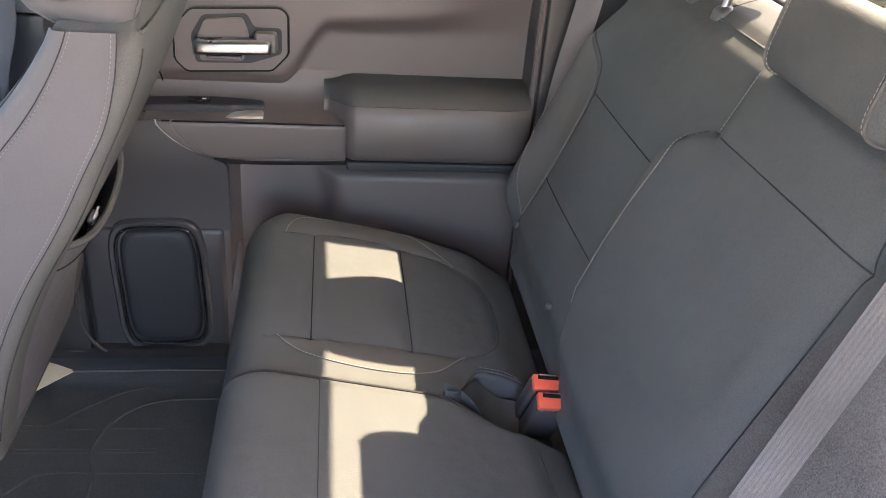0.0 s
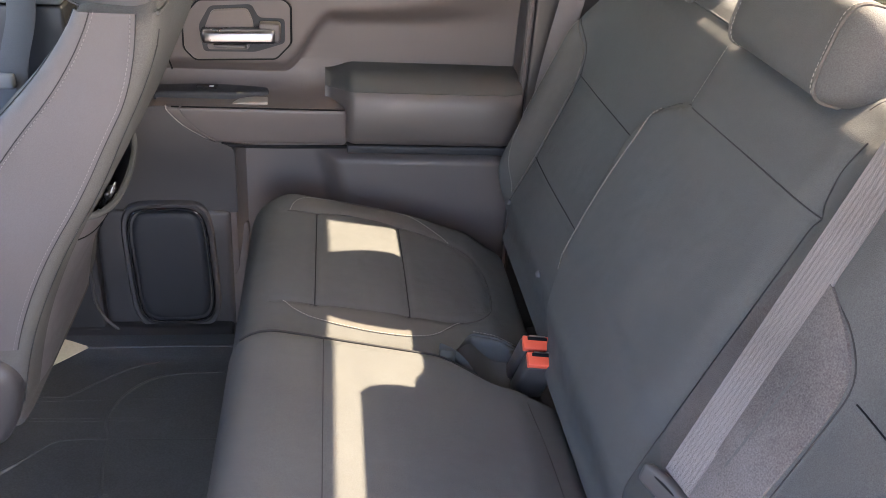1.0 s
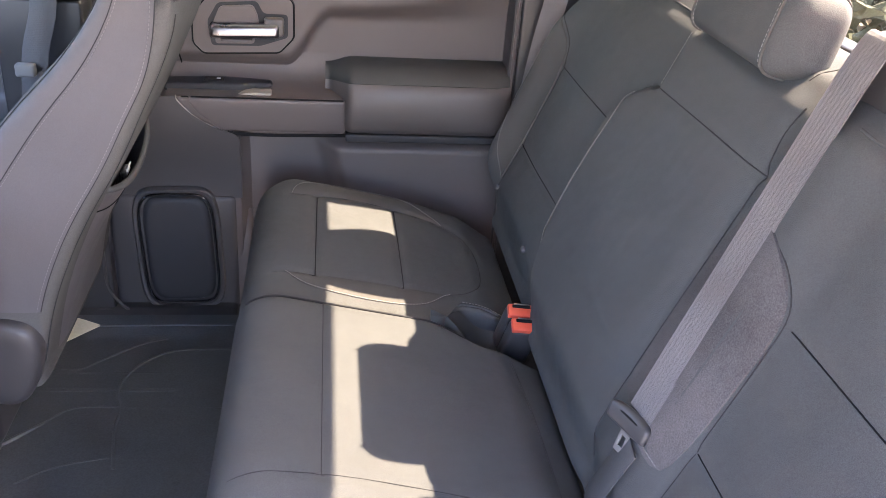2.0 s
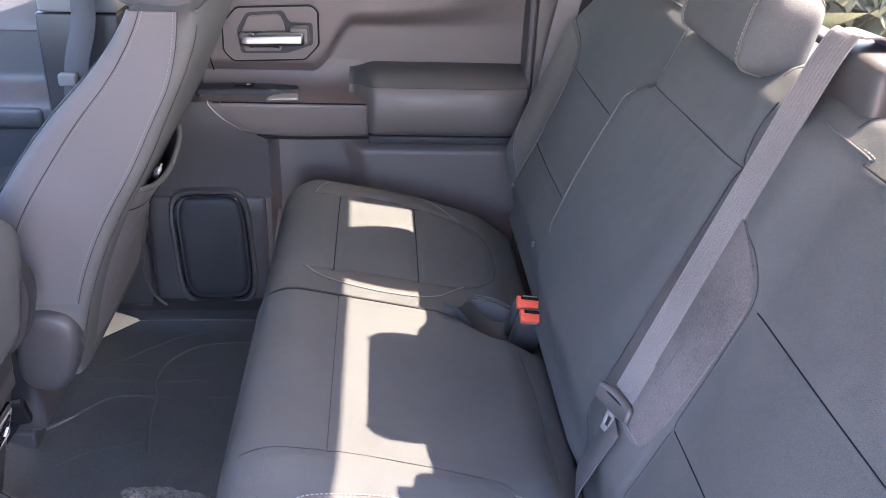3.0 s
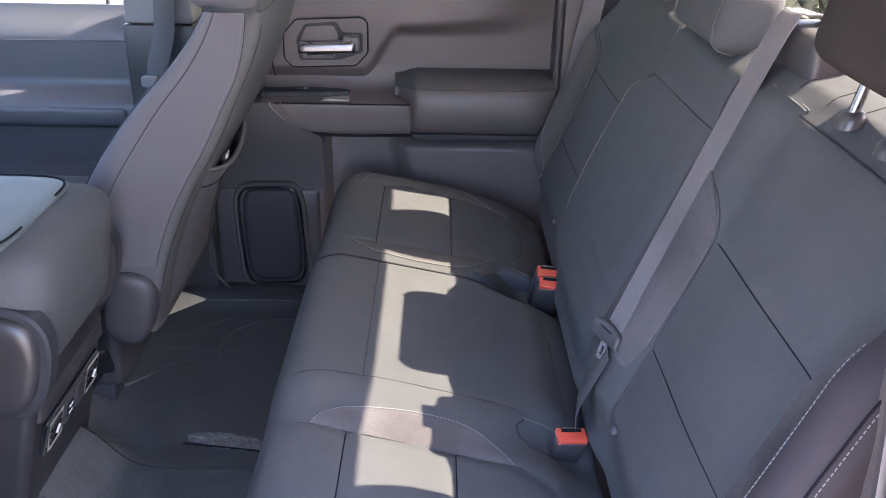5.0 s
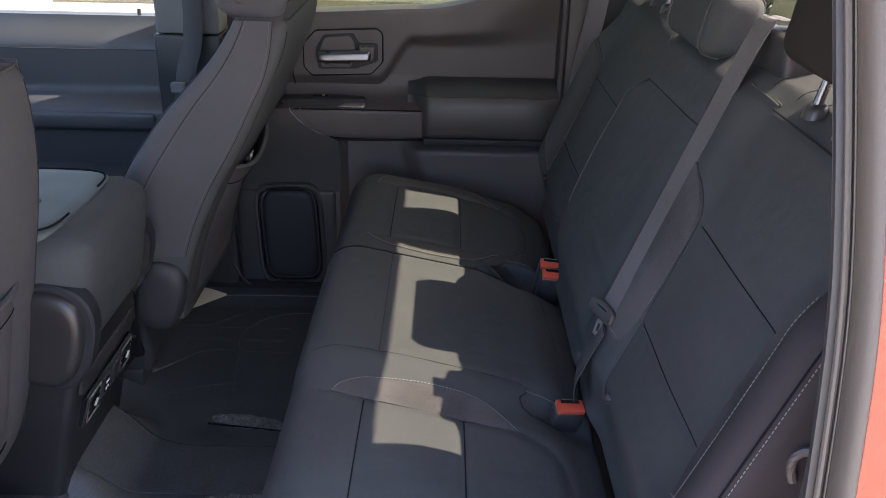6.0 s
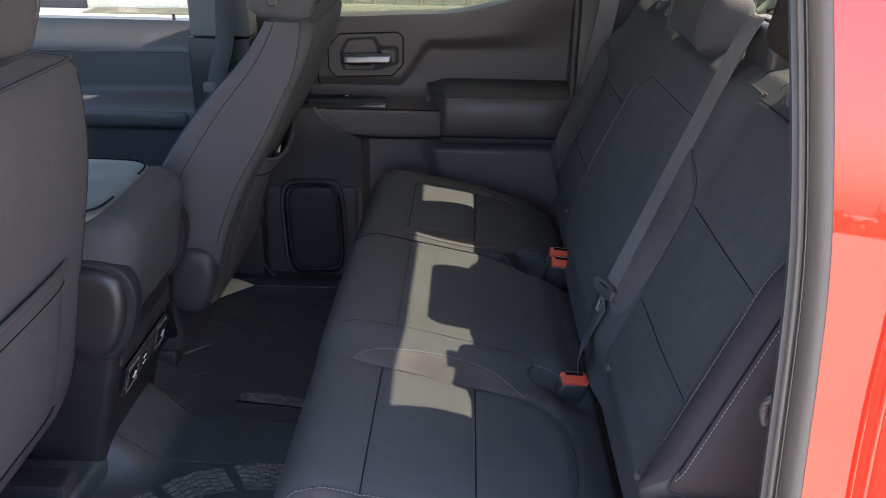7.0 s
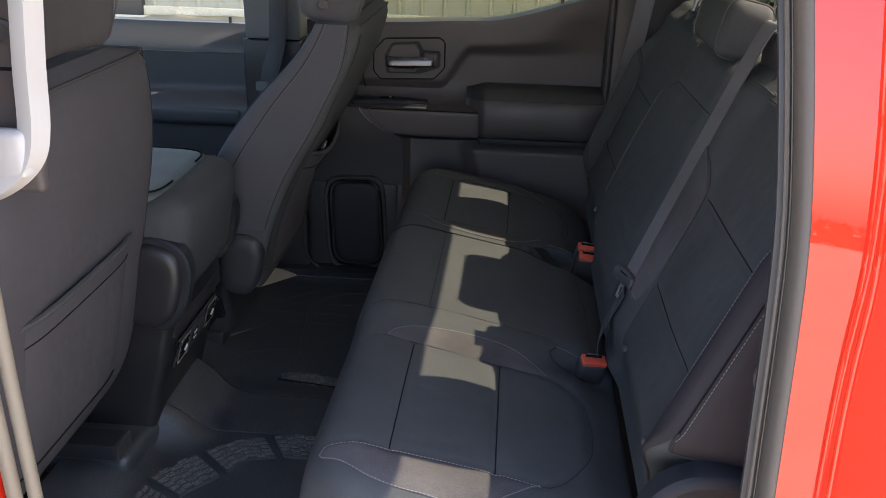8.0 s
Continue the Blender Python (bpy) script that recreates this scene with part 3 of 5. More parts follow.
    wrap = [(-0.0010, -0.679), (-0.0010, -0.686), (-0.0010, -0.697)] + [(0.018 - 0.0200 * math.cos(q), -0.707 - 0.0200 * math.sin(q)) for q in lin(0, 1.571, 9)] + [(0.04, -0.7274), (0.075, -0.7274), (0.112, -0.7274)]
    def cover(u, v, low=0.372, out=0.0):
        """The vinyl over the bolster."""
        return back_place(Vector((wrap[v][0], wrap[v][1], low + (0.775 - low) * u))) + Vector((0, -out, 0))
    part("bolster_strip", sheet(cover, lin(0, 1, 50), list(range(0, 8)), (0, 0.002, 0)), BOLSTER, b, "dark plum vinyl strip")
    def flap(u, v):
        return cover(u, v, 0.478 - 0.018 * step01(7, 11, v) + 0.03 * (1 - step01(7, 8, v)) * 0.5, 0.002)
    part("side_cover", sheet(flap, lin(0, 1, 50), list(range(7, len(wrap))), (0, 0.002, 0)), BOLSTER, b, "dark plum vinyl side cover")
    part("cover_hem", tube([flap(0, v) for v in range(7, len(wrap))], 0.0024, 6), BOLSTER, b)
    part("seam", tube([flap(u, 7) + Vector((-0.001, 0, 0)) for u in lin(0, 1, 50)], 0.0013, 5), SEAM, b)
    part("stitching", stitches([flap(u, 8) + Vector((-0.0012, -0.0010, 0)) for u in lin(0.02, 1, 50)]), STITCH, b)
    part("stitching", stitches([on_back(0.206 - 0.24 * (z - 0.753), z, 0.001) for z in lin(0.757, 0.830, 12)]), STITCH, b)
    # hems and their thread along the top
    for line in ([(0.014, y) for y in lin(0.225, 0.40, 20)], [(0.009 * (1 - k) ** 0.5, -0.232 - 0.090 * k) for k in lin(0, 1, 14)], [(0.010 + 0.05 * k, 0.225 - 0.045 * k) for k in lin(0, 1, 10)]):
        hem = [back_place(Vector((q, y, 0.842))) + Vector((0, 0, 0.0008)) for q, y in line]
        part("top_hem", tube(hem, 0.0019, 8), NEOPRENE, b)
        part("stitching", stitches([p + Vector((0.005, 0, 0.0016)) for p in hem], 0.0062, 0.0040, 0.0010), STITCH, b)
    # fold along the top, coloured dark for the headrest's shadow over it
    fold = [back_place(Vector((0.000, y, 0.838))) + Vector((0.0005, 0, -0.001)) for y in lin(-0.320, -0.70, 40)]
    part("shaded_fold", tube(fold, 0.0014, 8), SEAM_SOFT, b)
    for y in (-0.56, -0.40, -0.335, -0.275, -0.10, 0.16, 0.40, 0.55):
        part("top_seam", tube([back_place(Vector((q, y + 0.1 * q, 0.842))) + Vector((0, 0, 0.0003)) for q in lin(0.02, 0.10, 10)], 0.0007, 5), SEAM_SOFT, b)
    for sgn in (1, -1):
        for y in (0.345, 0.615):
            p = on_back(sgn * y, 0.412, 0.003)
            part("snap_button", loft([oval(p + Vector((-0.925, 0, 0.379)) * u, (0.379, 0, 0.925), (0, 1, 0), r, r, 2, 18) for u, r in ((-0.003, 0.006), (0.002, 0.006), (0.0035, 0.004))]), VINYL, b, "small grey snap button")
    for y in (-0.735,):
        disc = [oval((0.275, y + d, 0.360), (1, 0, 0), (0, 0, 1), 0.098 + g, 0.098 + g, 2.2, 40) for d, g in ((0.02, 0.0), (-0.012, 0.0), (-0.018, -0.005), (-0.020, -0.014), (-0.015, -0.022), (-0.015, -0.05))]
        part("fold_hinge_cover", loft(disc), GRILLE, seat, "round black fold hinge cover")
    return seat


seat = rear_seat()
headrest(seat, 0.378, 0.039, 0.900, 0.26, 0.102, 0.082, 12, NEOPRENE)
headrest(seat, 0.428, 0.455, 1.005, 0.23, 0.22, 0.10, 12, NEOPRENE, taper=0.10)
headrest(seat, 0.420, -0.456, 1.012, 0.222, 0.22, 0.10, 12, HEAD_DARK, "dark brown grey headrest", taper=0.04, bow=0.006, soft=0.026)


# ---- rear right door ----
def ledge_z(x):
    """The height of the window ledge."""
    return 0.757 + 0.012 * step01(-0.4, -0.1, x) + 0.085 * step01(-0.12, 0.30, x)


def door_y(x, z):
    """The inner face of the rear right door's trim."""
    ridge = 0.590 + 0.108 * step01(-0.225, -0.130, x)
    y = 0.872 - 0.030 * step01(ridge - 0.026, ridge + 0.014, z) * (1 - 0.75 * step01(0.04, 0.20, x) * (1 - step01(0.70, 0.76, z)))
    low = 0.838
    low -= 0.050 * (1 - step01(-0.325, -0.300, x))
    low -= 0.034 * step01(-0.17, -0.115, x - 0.25 * (0.43 - z)) * (1 - step01(0.408, 0.434, z))
    low += 0.012 * math.exp(-((x + 0.22) / 0.05) ** 2) * (1 - step01(0.30, 0.36, z))
    k = step01(0.43, 0.47, z)
    return low * (1 - k) + y * k


def rear_door():
    d = thing("door_1", (-0.1, 0.86, 0.0), "closed rear passenger door with dark grey plastic trim", "door", kind="structure")
    part("door_panel", sheet(lambda u, v: (u, door_y(u, min(v, 0.775)), v if v < 0.66 else 0.66 + (v - 0.66) * (ledge_z(u) - 0.66) / 0.115), lin(-0.60, 0.242, 130), lin(0.0, 0.775, 120), (0, 0.05, 0)), TRIM, d)
    top = sheet(lambda u, v: (u, door_y(u, 0.775) - 0.002 + 0.075 * v, ledge_z(u) + 0.003 + 0.006 * math.sin(v * math.pi)), lin(-0.60, 0.242, 40), lin(0, 1, 8), (0, 0, -0.012))
    part("window_ledge", top, TRIM_SOFT, d)
    # armrest and its pad
    arm = part("armrest", rbox((-0.470, 0.768, 0.452), (-0.100, 0.865, 0.530), 0.010, 0.02,
                               lambda p: Vector((p.x, p.y + 0.010 * (0.530 - p.z) / 0.08, p.z))), TRIM, d)
    sweep = smooth_line([(-0.440, 0.7660, 0.533), (-0.436, 0.7665, 0.520), (-0.408, 0.7690, 0.490), (-0.368, 0.7725, 0.464), (-0.330, 0.775, 0.452), (-0.25, 0.776, 0.449), (-0.10, 0.776, 0.452)], 8)
    def fill(u, v):
        """The lower trim in front of the armrest, ending on its swept edge."""
        end = float(np.interp(u, [0.30, 0.444, 0.452, 0.464, 0.490, 0.520, 0.530], [-0.318, -0.318, -0.330, -0.368, -0.408, -0.436, -0.440]))
        return (-0.62 + (end + 0.62) * v, 0.7665 + 0.020 * (1 - step01(0.30, 0.50, u)), u)
    # dark trim colour paints the shade below the armrest
    part("front_fill", sheet(fill, lin(0.30, 0.530, 30), lin(0, 1, 12), (0, 0.06, 0)), TRIM_DARK, d)
    cove = rounded_line([(0.8735, 0.600), (0.8690, 0.568), (0.852, 0.546), (0.815, 0.535), (0.7735, 0.5308)])
    part("armrest_cove", sheet(lambda u, v: (u, cove[v][0] - 0.002, cove[v][1]), lin(-0.462, -0.108, 24), list(range(len(cove))), (0, 0.004, -0.004)), TRIM, d)
    part("sweep_line", tube(sweep[:34], 0.0020, 6), TRIM_SOFT, arm)
    # a pale bar paints the highlight on the swept edge
    part("sweep_glint", tube([p + Vector((0, -0.0012, 0.0006)) for p in sweep[:26]], 0.0013, 6), LIP, arm, "pale glint painted along the edge")
    part("sweep_line", tube([p + Vector((0.030 * (1 - k / 30), -0.002, 0.003)) for k, p in enumerate(sweep[:30])], 0.0016, 6), TRIM, arm)
    part("under_gap", tube(sweep[30:], 0.004, 6), SEAM, arm)
    part("top_gap", tube([(-0.43, 0.769, 0.5295), (-0.105, 0.769, 0.5295)], 0.0015, 5), SEAM, arm)
    ring = [(0.875, 0.455), (0.785, 0.455), (0.772, 0.460), (0.764, 0.474), (0.760, 0.495), (0.759, 0.520), (0.760, 0.541), (0.764, 0.555), (0.771, 0.566), (0.783, 0.577), (0.798, 0.586), (0.812, 0.591), (0.83, 0.594), (0.88, 0.595)]

    def pad_ring(x):
        k = 1 - step01(-0.140, -0.085, x)
        q = step01(0.21, 0.243, x)
        return [(x, y + (0.88 - y) * min(1, 0.55 * k + 0.12 * q), z - 0.012 * k * step01(0.5, 0.6, z) + 0.006 * k * (1 - step01(0.46, 0.5, z))) for y, z in ring]
    xs = [-0.143, -0.142, -0.138, -0.132, -0.124, -0.115, -0.106, -0.098, -0.090, -0.084, -0.076, -0.066, -0.04, 0.0, 0.08, 0.16, 0.21, 0.23, 0.243]
    pad = part("armrest_pad", loft([[Vector(p) for p in pad_ring(x)] for x in xs]), TRIM_SOFT, d, "soft padded armrest", 70)
    part("pad_cap", sheet(lambda u, v: Vector(pad_ring(u)[8 + int(v)]) + Vector((0, -0.0008, 0.0012)), xs, [0, 1, 2, 3, 4, 5], (0, 0.001, -0.003)), VINYL_DARK, pad, "darker vinyl cap")
    part("pad_foot", rbox((-0.100, 0.770, 0.440), (0.240, 0.86, 0.457), 0.004, 0.05), GRILLE, d)
    part("switch_plate", rbox((-0.470, 0.806, 0.520), (-0.252, 0.868, 0.545), 0.007, 0.02, lambda p: Vector((p.x, p.y + 0.018 * step01(-0.33, -0.25, p.x), p.z + 0.003 * math.sin((p.x + 0.47) / 0.2 * 3)))), GRILLE, d, "black window switch plate")
    # the sunlit look of the lip is put into its colour
    part("pull_lip", rbox((-0.43, 0.784, 0.524), (-0.252, 0.822, 0.536), 0.004, 0.012, lambda p: Vector((p.x, p.y, p.z - 0.010 * (1 - step01(-0.36, -0.29, p.x))))), LIP, d, "pull lip with sunlight put in its pale colour")
    sw = part("switch", rbox((-0.392, 0.824, 0.539), (-0.350, 0.850, 0.549), 0.003, 0.02), GLOSS, d)
    part("switch_mark", rbox((-0.366, 0.832, 0.5492), (-0.358, 0.838, 0.5498), 0.0002, 0.02), WHITE, sw)
    part("trim_gap", tube([(-0.440, door_y(-0.44, z) - 0.0005, z) for z in lin(0.54, 0.64, 12)], 0.0018, 5), SEAM, d)
    # latch handle in its bezel

    def plate(line, dy, g=0.0):
        """A flat outline on the trim, grown by g from its middle."""
        cx = sum(a for a, b in line) / len(line)
        cz = sum(b for a, b in line) / len(line)
        return [Vector((a + math.copysign(g, a - cx), 0.8400 + dy, b + math.copysign(g, b - cz))) for a, b in line]
    def softened(line, n=5):
        out = []
        for k, (a, b) in enumerate(line):
            (pa, pb), (na, nb) = line[k - 1], line[(k + 1) % len(line)]
            d0, d1 = math.hypot(pa - a, pb - b), math.hypot(na - a, nb - b)
            r = min(0.008, 0.45 * d0, 0.45 * d1)
            p0, p1 = (a + (pa - a) * r / d0, b + (pb - b) * r / d0), (a + (na - a) * r / d1, b + (nb - b) * r / d1)
            for q in lin(0, 1, n):
                out.append(((1 - q) ** 2 * p0[0] + 2 * q * (1 - q) * a + q * q * p1[0], (1 - q) ** 2 * p0[1] + 2 * q * (1 - q) * b + q * q * p1[1]))
        return out
    rim = softened([(-0.407, 0.680), (-0.376, 0.714), (-0.222, 0.721), (-0.209, 0.709), (-0.209, 0.640), (-0.238, 0.609), (-0.388, 0.603), (-0.408, 0.624)])
    bz = part("handle_bezel", loft([plate(rim, 0.012), plate(rim, -0.004), plate(rim, -0.007, -0.003)]), TRIM, d, "", 25)
    gap = plate(rim, -0.0055, 0.0015)
    part("bezel_gap", tube(gap + gap[:1], 0.0024, 6), SEAM, bz)
    well = softened([(-0.378, 0.668), (-0.356, 0.705), (-0.281, 0.711), (-0.268, 0.686), (-0.220, 0.686), (-0.220, 0.641), (-0.276, 0.622), (-0.371, 0.620)])
    part("handle_cup", loft([plate(well, 0.006), plate(well, -0.0085), plate(well, -0.0090, -0.001)]), GRILLE, bz, "black recess")
    cov = softened([(-0.368, 0.664), (-0.351, 0.698), (-0.289, 0.703), (-0.279, 0.680), (-0.279, 0.664)])
    part("cup_cover", loft([plate(cov, 0.0, 0.0015), plate(cov, -0.013, 0.0015), plate(cov, -0.0155, -0.0015)]), TRIM, bz, "", 30)
    lowc = softened([(-0.362, 0.641), (-0.285, 0.641), (-0.290, 0.628), (-0.362, 0.626)])
    part("cup_cover", loft([plate(lowc, 0.0), plate(lowc, -0.011), plate(lowc, -0.0125, -0.002)]), TRIM, bz, "", 30)
    part("handle_pivot", rbox((-0.266, 0.812, 0.645), (-0.227, 0.836, 0.681), 0.005, 0.012), TRIM_SOFT, bz)
    h = part("door_handle", rbox((-0.372, 0.802, 0.638), (-0.236, 0.826, 0.668), 0.008, 0.010, lambda p: Vector((p.x, p.y + 0.008 * step01(0.650, 0.636, p.z) + 0.004 * step01(0.656, 0.670, p.z), p.z + 0.003 * step01(-0.37, -0.24, p.x)))), CHROME, bz, "chrome door handle")
    part("handle_lip", rbox((-0.352, 0.815, 0.630), (-0.290, 0.832, 0.637), 0.003, 0.02), TRIM_SOFT, h)
    # speaker
    # the low door's shade is put into the moulding's dark colour
    part("lower_pocket", rbox((-0.60, 0.780, 0.012), (-0.332, 0.86, 0.305), 0.012, 0.03), TRIM_DARK, d, "lower door moulding, darkened for the shade low on the door")
    s = [oval((-0.455, 0.777 + dy, 0.178), (1, 0, 0.03), (-0.04, 0, 1), 0.086 + g, 0.142 + g, 5.0, 48) for dy, g in ((0.02, 0.006), (-0.004, 0.006), (-0.008, 0.003), (-0.007, -0.003), (-0.001, -0.006), (0.004, -0.010))]
    sp = part("speaker", loft(s), TRIM_DARK, d)
    g = [oval((-0.455, 0.777 + dy, 0.180), (1, 0, 0.03), (-0.04, 0, 1), 0.071 + q, 0.126 + q, 5.0, 48) for dy, q in ((0.01, 0.0), (-0.004, 0.0), (-0.009, -0.004), (-0.011, -0.012), (-0.010, -0.03))]
    part("speaker_grille", loft(g), GRILLE, sp, "black speaker grille")
    part("grille_ring", tube([Vector(p) for p in oval((-0.455, 0.769, 0.180), (1, 0, 0.03), (-0.04, 0, 1), 0.078, 0.133, 5.0, 48)] + [Vector(oval((-0.455, 0.769, 0.180), (1, 0, 0.03), (-0.04, 0, 1), 0.078, 0.133, 5.0, 48)[0])], 0.0028, 8), GLOSS, sp)
    part("sill_moulding", rbox((-0.72, 0.722, 0.012), (-0.335, 0.80, 0.040), 0.012, 0.03, lambda p: Vector((p.x, p.y + 0.030 * step01(0.02, 0.040, p.z), p.z))), CONSOLE, d, "low dark foot of the door trim")
    part("rear_fillet", rbox((-0.352, 0.788, 0.012), (-0.300, 0.845, 0.260), 0.014, 0.03, lambda p: Vector((p.x, p.y + 0.03 * step01(0.15, 0.26, p.z), p.z))), TRIM, d, "paler fillet behind the speaker")
    part("lock_pin", tube([(0.112, 0.872, 0.80), (0.112, 0.872, 0.845)], 0.005, 8), BLACK, d)
    return d


rear_door()


single("window_1", sheet(lambda u, v: (u, 0.895 - 0.09 * v ** 1.2, ledge_z(u) - 0.01 + v * (1.235 - ledge_z(u))), lin(-0.595, 0.235, 24), lin(0, 1, 6), (0, 0.004, 0)), GLASS_DARK, "tinted privacy glass of the rear passenger door", "window", kind="structure")
single("window_2", sheet(lambda u, v: (u, 0.895 - 0.09 * v ** 1.2, 0.725 + v * 0.50), lin(-1.60, -0.77, 8), lin(0, 1, 6), (0, 0.004, 0)), GLASS, "clear glass of the front passenger door", "window", kind="structure")
single("windscreen", sheet(lambda u, v: (-1.86 + 0.46 * v, u, 0.80 + 0.50 * v), lin(-0.80, 0.80, 8), lin(0, 1, 6), (0.005, 0, 0.004)), GLASS_GREEN, "green tinted windscreen glass", "window", kind="structure")


def front_door():
    d = thing("door_2", (-1.2, 0.86, 0.0), "closed front passenger door with dark grey trim", "door", kind="structure")

    def y(x, z):
        v = 0.84 + 0.035 * step01(0.655, 0.740, z)
        v -= 0.045 * step01(0.44, 0.455, z) * (1 - step01(0.50, 0.56, z))
        v -= 0.05 * (1 - step01(0.32, 0.35, z))
        return v

    part("door_panel", sheet(lambda u, v: (u, y(u, v), v), lin(-1.75, -0.765, 30), lin(0.0, 0.735, 80), (0, 0.05, 0)), DOOR_GREY, d)
    part("crease", tube([(x, 0.839, 0.655) for x in lin(-1.70, -0.78, 12)], 0.0016, 6), TRIM_DARK, d)
    part("armrest", rbox((-1.55, 0.79, 0.455), (-0.79, 0.86, 0.505), 0.014, 0.06), DOOR_GREY, d)
    part("lock_pin", tube([(-0.835, 0.885, 0.72), (-0.835, 0.885, 0.752)], 0.005, 8), BLACK, d)
    return d


front_door()

# ---- pillars and trims of the shell ----
def pillar(name, y, sgn, x0, x1, z0, z1, lean, mat, label):
    def bend(p):
        return Vector((p.x + lean * (p.z - z0), p.y - sgn * 0.10 * max(0, p.z - 0.75) ** 1.2, p.z))
    return single(name, rbox((x0, min(y, y + sgn * 0.12), z0), (x1, max(y, y + sgn * 0.12), z1), 0.007, 0.06, bend), mat, label, "pillar", kind="structure")


pillar("pillar_right_lower", 0.76, 1, -0.765, -0.60, 0.0, 0.712, 0.0, CONSOLE, "dark plastic lower trim of the middle pillar")
pillar("pillar_right_upper", 0.755, 1, -0.755, -0.60, 0.714, 1.26, 0.0, PILLAR_GREY, "light grey upper trim of the middle pillar")
pillar("pillar_right_rear", 0.79, 1, 0.252, 0.62, 0.0, 1.26, 0.0, CONSOLE, "dark plastic rear pillar trim beside the seat")
pillar("pillar_left_rear", -0.712, -1, 0.315, 0.62, 0.0, 1.26, 0.0, TRIM, "dark plastic rear pillar trim beside the seat")
pillar("pillar_left_lower", -0.74, -1, -0.80, -0.66, 0.0, 0.72, 0.0, TRIM, "dark plastic lower trim of the middle pillar")
pillar("pillar_left_upper", -0.74, -1, -0.80, -0.64, 0.722, 1.26, 0.0, PILLAR_GREY, "light grey upper trim of the middle pillar")
kick = smooth_line([(-0.614, 0.757, 0.185), (-0.612, 0.757, 0.100), (-0.592, 0.757, 0.056), (-0.566, 0.757, 0.030)], 8)
single("kick_moulding", tube(smooth_line([(-0.695, 0.757, 0.030), (-0.620, 0.757, 0.036)], 4) + kick[::-1], 0.0036, 8), TRIM_MID, "curved moulding at the foot of the middle pillar", "trim", kind="structure")
single("wall_front", rbox((-1.80, -0.86, -0.08), (-1.72, 0.86, 0.83), 0.02, 0.3), TRIM, "dark dashboard wall at the front of the cab", "wall", kind="structure")
single("wall_left_front", rbox((-1.75, -0.92, 0.0), (-0.80, -0.86, 0.73), 0.02, 0.3), TRIM, "closed front driver door, dark trim", "door", kind="structure")
single("roof_rail_right", rbox((-1.5, 0.76, 1.19), (0.66, 0.86, 1.27), 0.02, 0.3), PILLAR_GREY, "light grey trim along the roof edge", "trim", kind="structure")
single("roof_rail_left", rbox((-1.5, -0.88, 1.21), (0.66, -0.76, 1.29), 0.02, 0.3), PILLAR_GREY, "light grey trim along the roof edge", "trim", kind="structure")
single("sill_right", rbox((-0.62, 0.74, 0.0), (0.25, 0.80, 0.03), 0.01, 0.1), BLACK, "black sill plate inside the passenger door", "sill", kind="structure")
single("sill_left", rbox((-0.66, -0.95, -0.06), (0.28, -0.78, 0.02), 0.015, 0.1), BLACK, "black sill plate of the open doorway", "sill", kind="structure")


single("door_gap_seal", rbox((0.238, 0.80, 0.0), (0.258, 0.94, 1.22), 0.006, 0.06, lambda p: Vector((p.x, p.y - 0.10 * max(0, p.z - 0.85) ** 1.2, p.z))), SEAL_DARK, "dark rubber seal between door and rear pillar", "seal", kind="structure")
single("door_gap_bead", tube([(0.246, 0.797 - 0.10 * max(0, z - 0.85) ** 1.2, z) for z in lin(0.0, 1.22, 20)], 0.0035, 8), TRIM, "thin trim bead on the door seal", "trim", kind="structure")


# ---- open doorway: seals and red bodywork ----
EDGE = [(-0.30, 0.290), (0.20, 0.292), (0.540, 0.2943), (0.598, 0.2943), (0.721, 0.2944), (0.808, 0.2928), (0.8786, 0.2862), (0.9457, 0.2786), (1.031, 0.2676), (1.30, 0.230)]
CREASE = [(-0.30, 0.320), (0.20, 0.323), (0.5468, 0.3265), (0.6392, 0.3277), (0.7244, 0.3313), (0.7832, 0.3368), (0.833, 0.3357), (0.9023, 0.3335), (1.0357, 0.3219), (1.30, 0.295)]


def on_line(line, z):
    """The place along a bowed upright line at height z."""
    for (z0, x0), (z1, x1) in zip(line, line[1:]):
        if z <= z1:
            return x0 + (x1 - x0) * (z - z0) / (z1 - z0)
    return line[-1][1]


def edge_x(z):
    """The rear edge of the open doorway, smoothed."""
    return sum(on_line(EDGE, z + d) for d in (-0.04, -0.02, 0, 0.02, 0.04)) / 5 + 0.0129 * (z - 0.80)


def crease_x(z):
    return sum(on_line(CREASE, z + d) for d in (-0.03, -0.015, 0, 0.015, 0.03)) / 5 + 0.0129 * (z - 0.80)


def jamb_y(x, z):
    """The flat painted jamb leans inwards towards the roof."""
    return -0.843 + (-0.35 * (x - 0.292) + 0.161 * (z - 0.80)) / 0.927


def edge_y(z):
    return jamb_y(edge_x(z), z)


def crease_y(z):
    return jamb_y(crease_x(z), z)


def strip(points, z0, z1, n=40, thick=(0.004, 0.0, 0.0)):
    """An upright sheet along the doorway's edge; points: places (x, y) past the edge."""
    return sheet(lambda u, v: (edge_x(u) + points[v][0], edge_y(u) + points[v][1], u), lin(z0, z1, n), list(range(len(points))), thick)


def jamb(u, v):
    """The painted jamb from the seal (v 0) to its outer crease (v 1), then round the corner."""
    x0, y0, x1, y1 = edge_x(u) - 0.004, jamb_y(edge_x(u) - 0.004, u), crease_x(u), crease_y(u)
    if v <= 1:
        return (x0 + (x1 - x0) * v, y0 + (y1 - y0) * v, u)
    w = v - 1
    return (x1 + 0.010 * w, y1 - 0.016 * w ** 0.8, u)


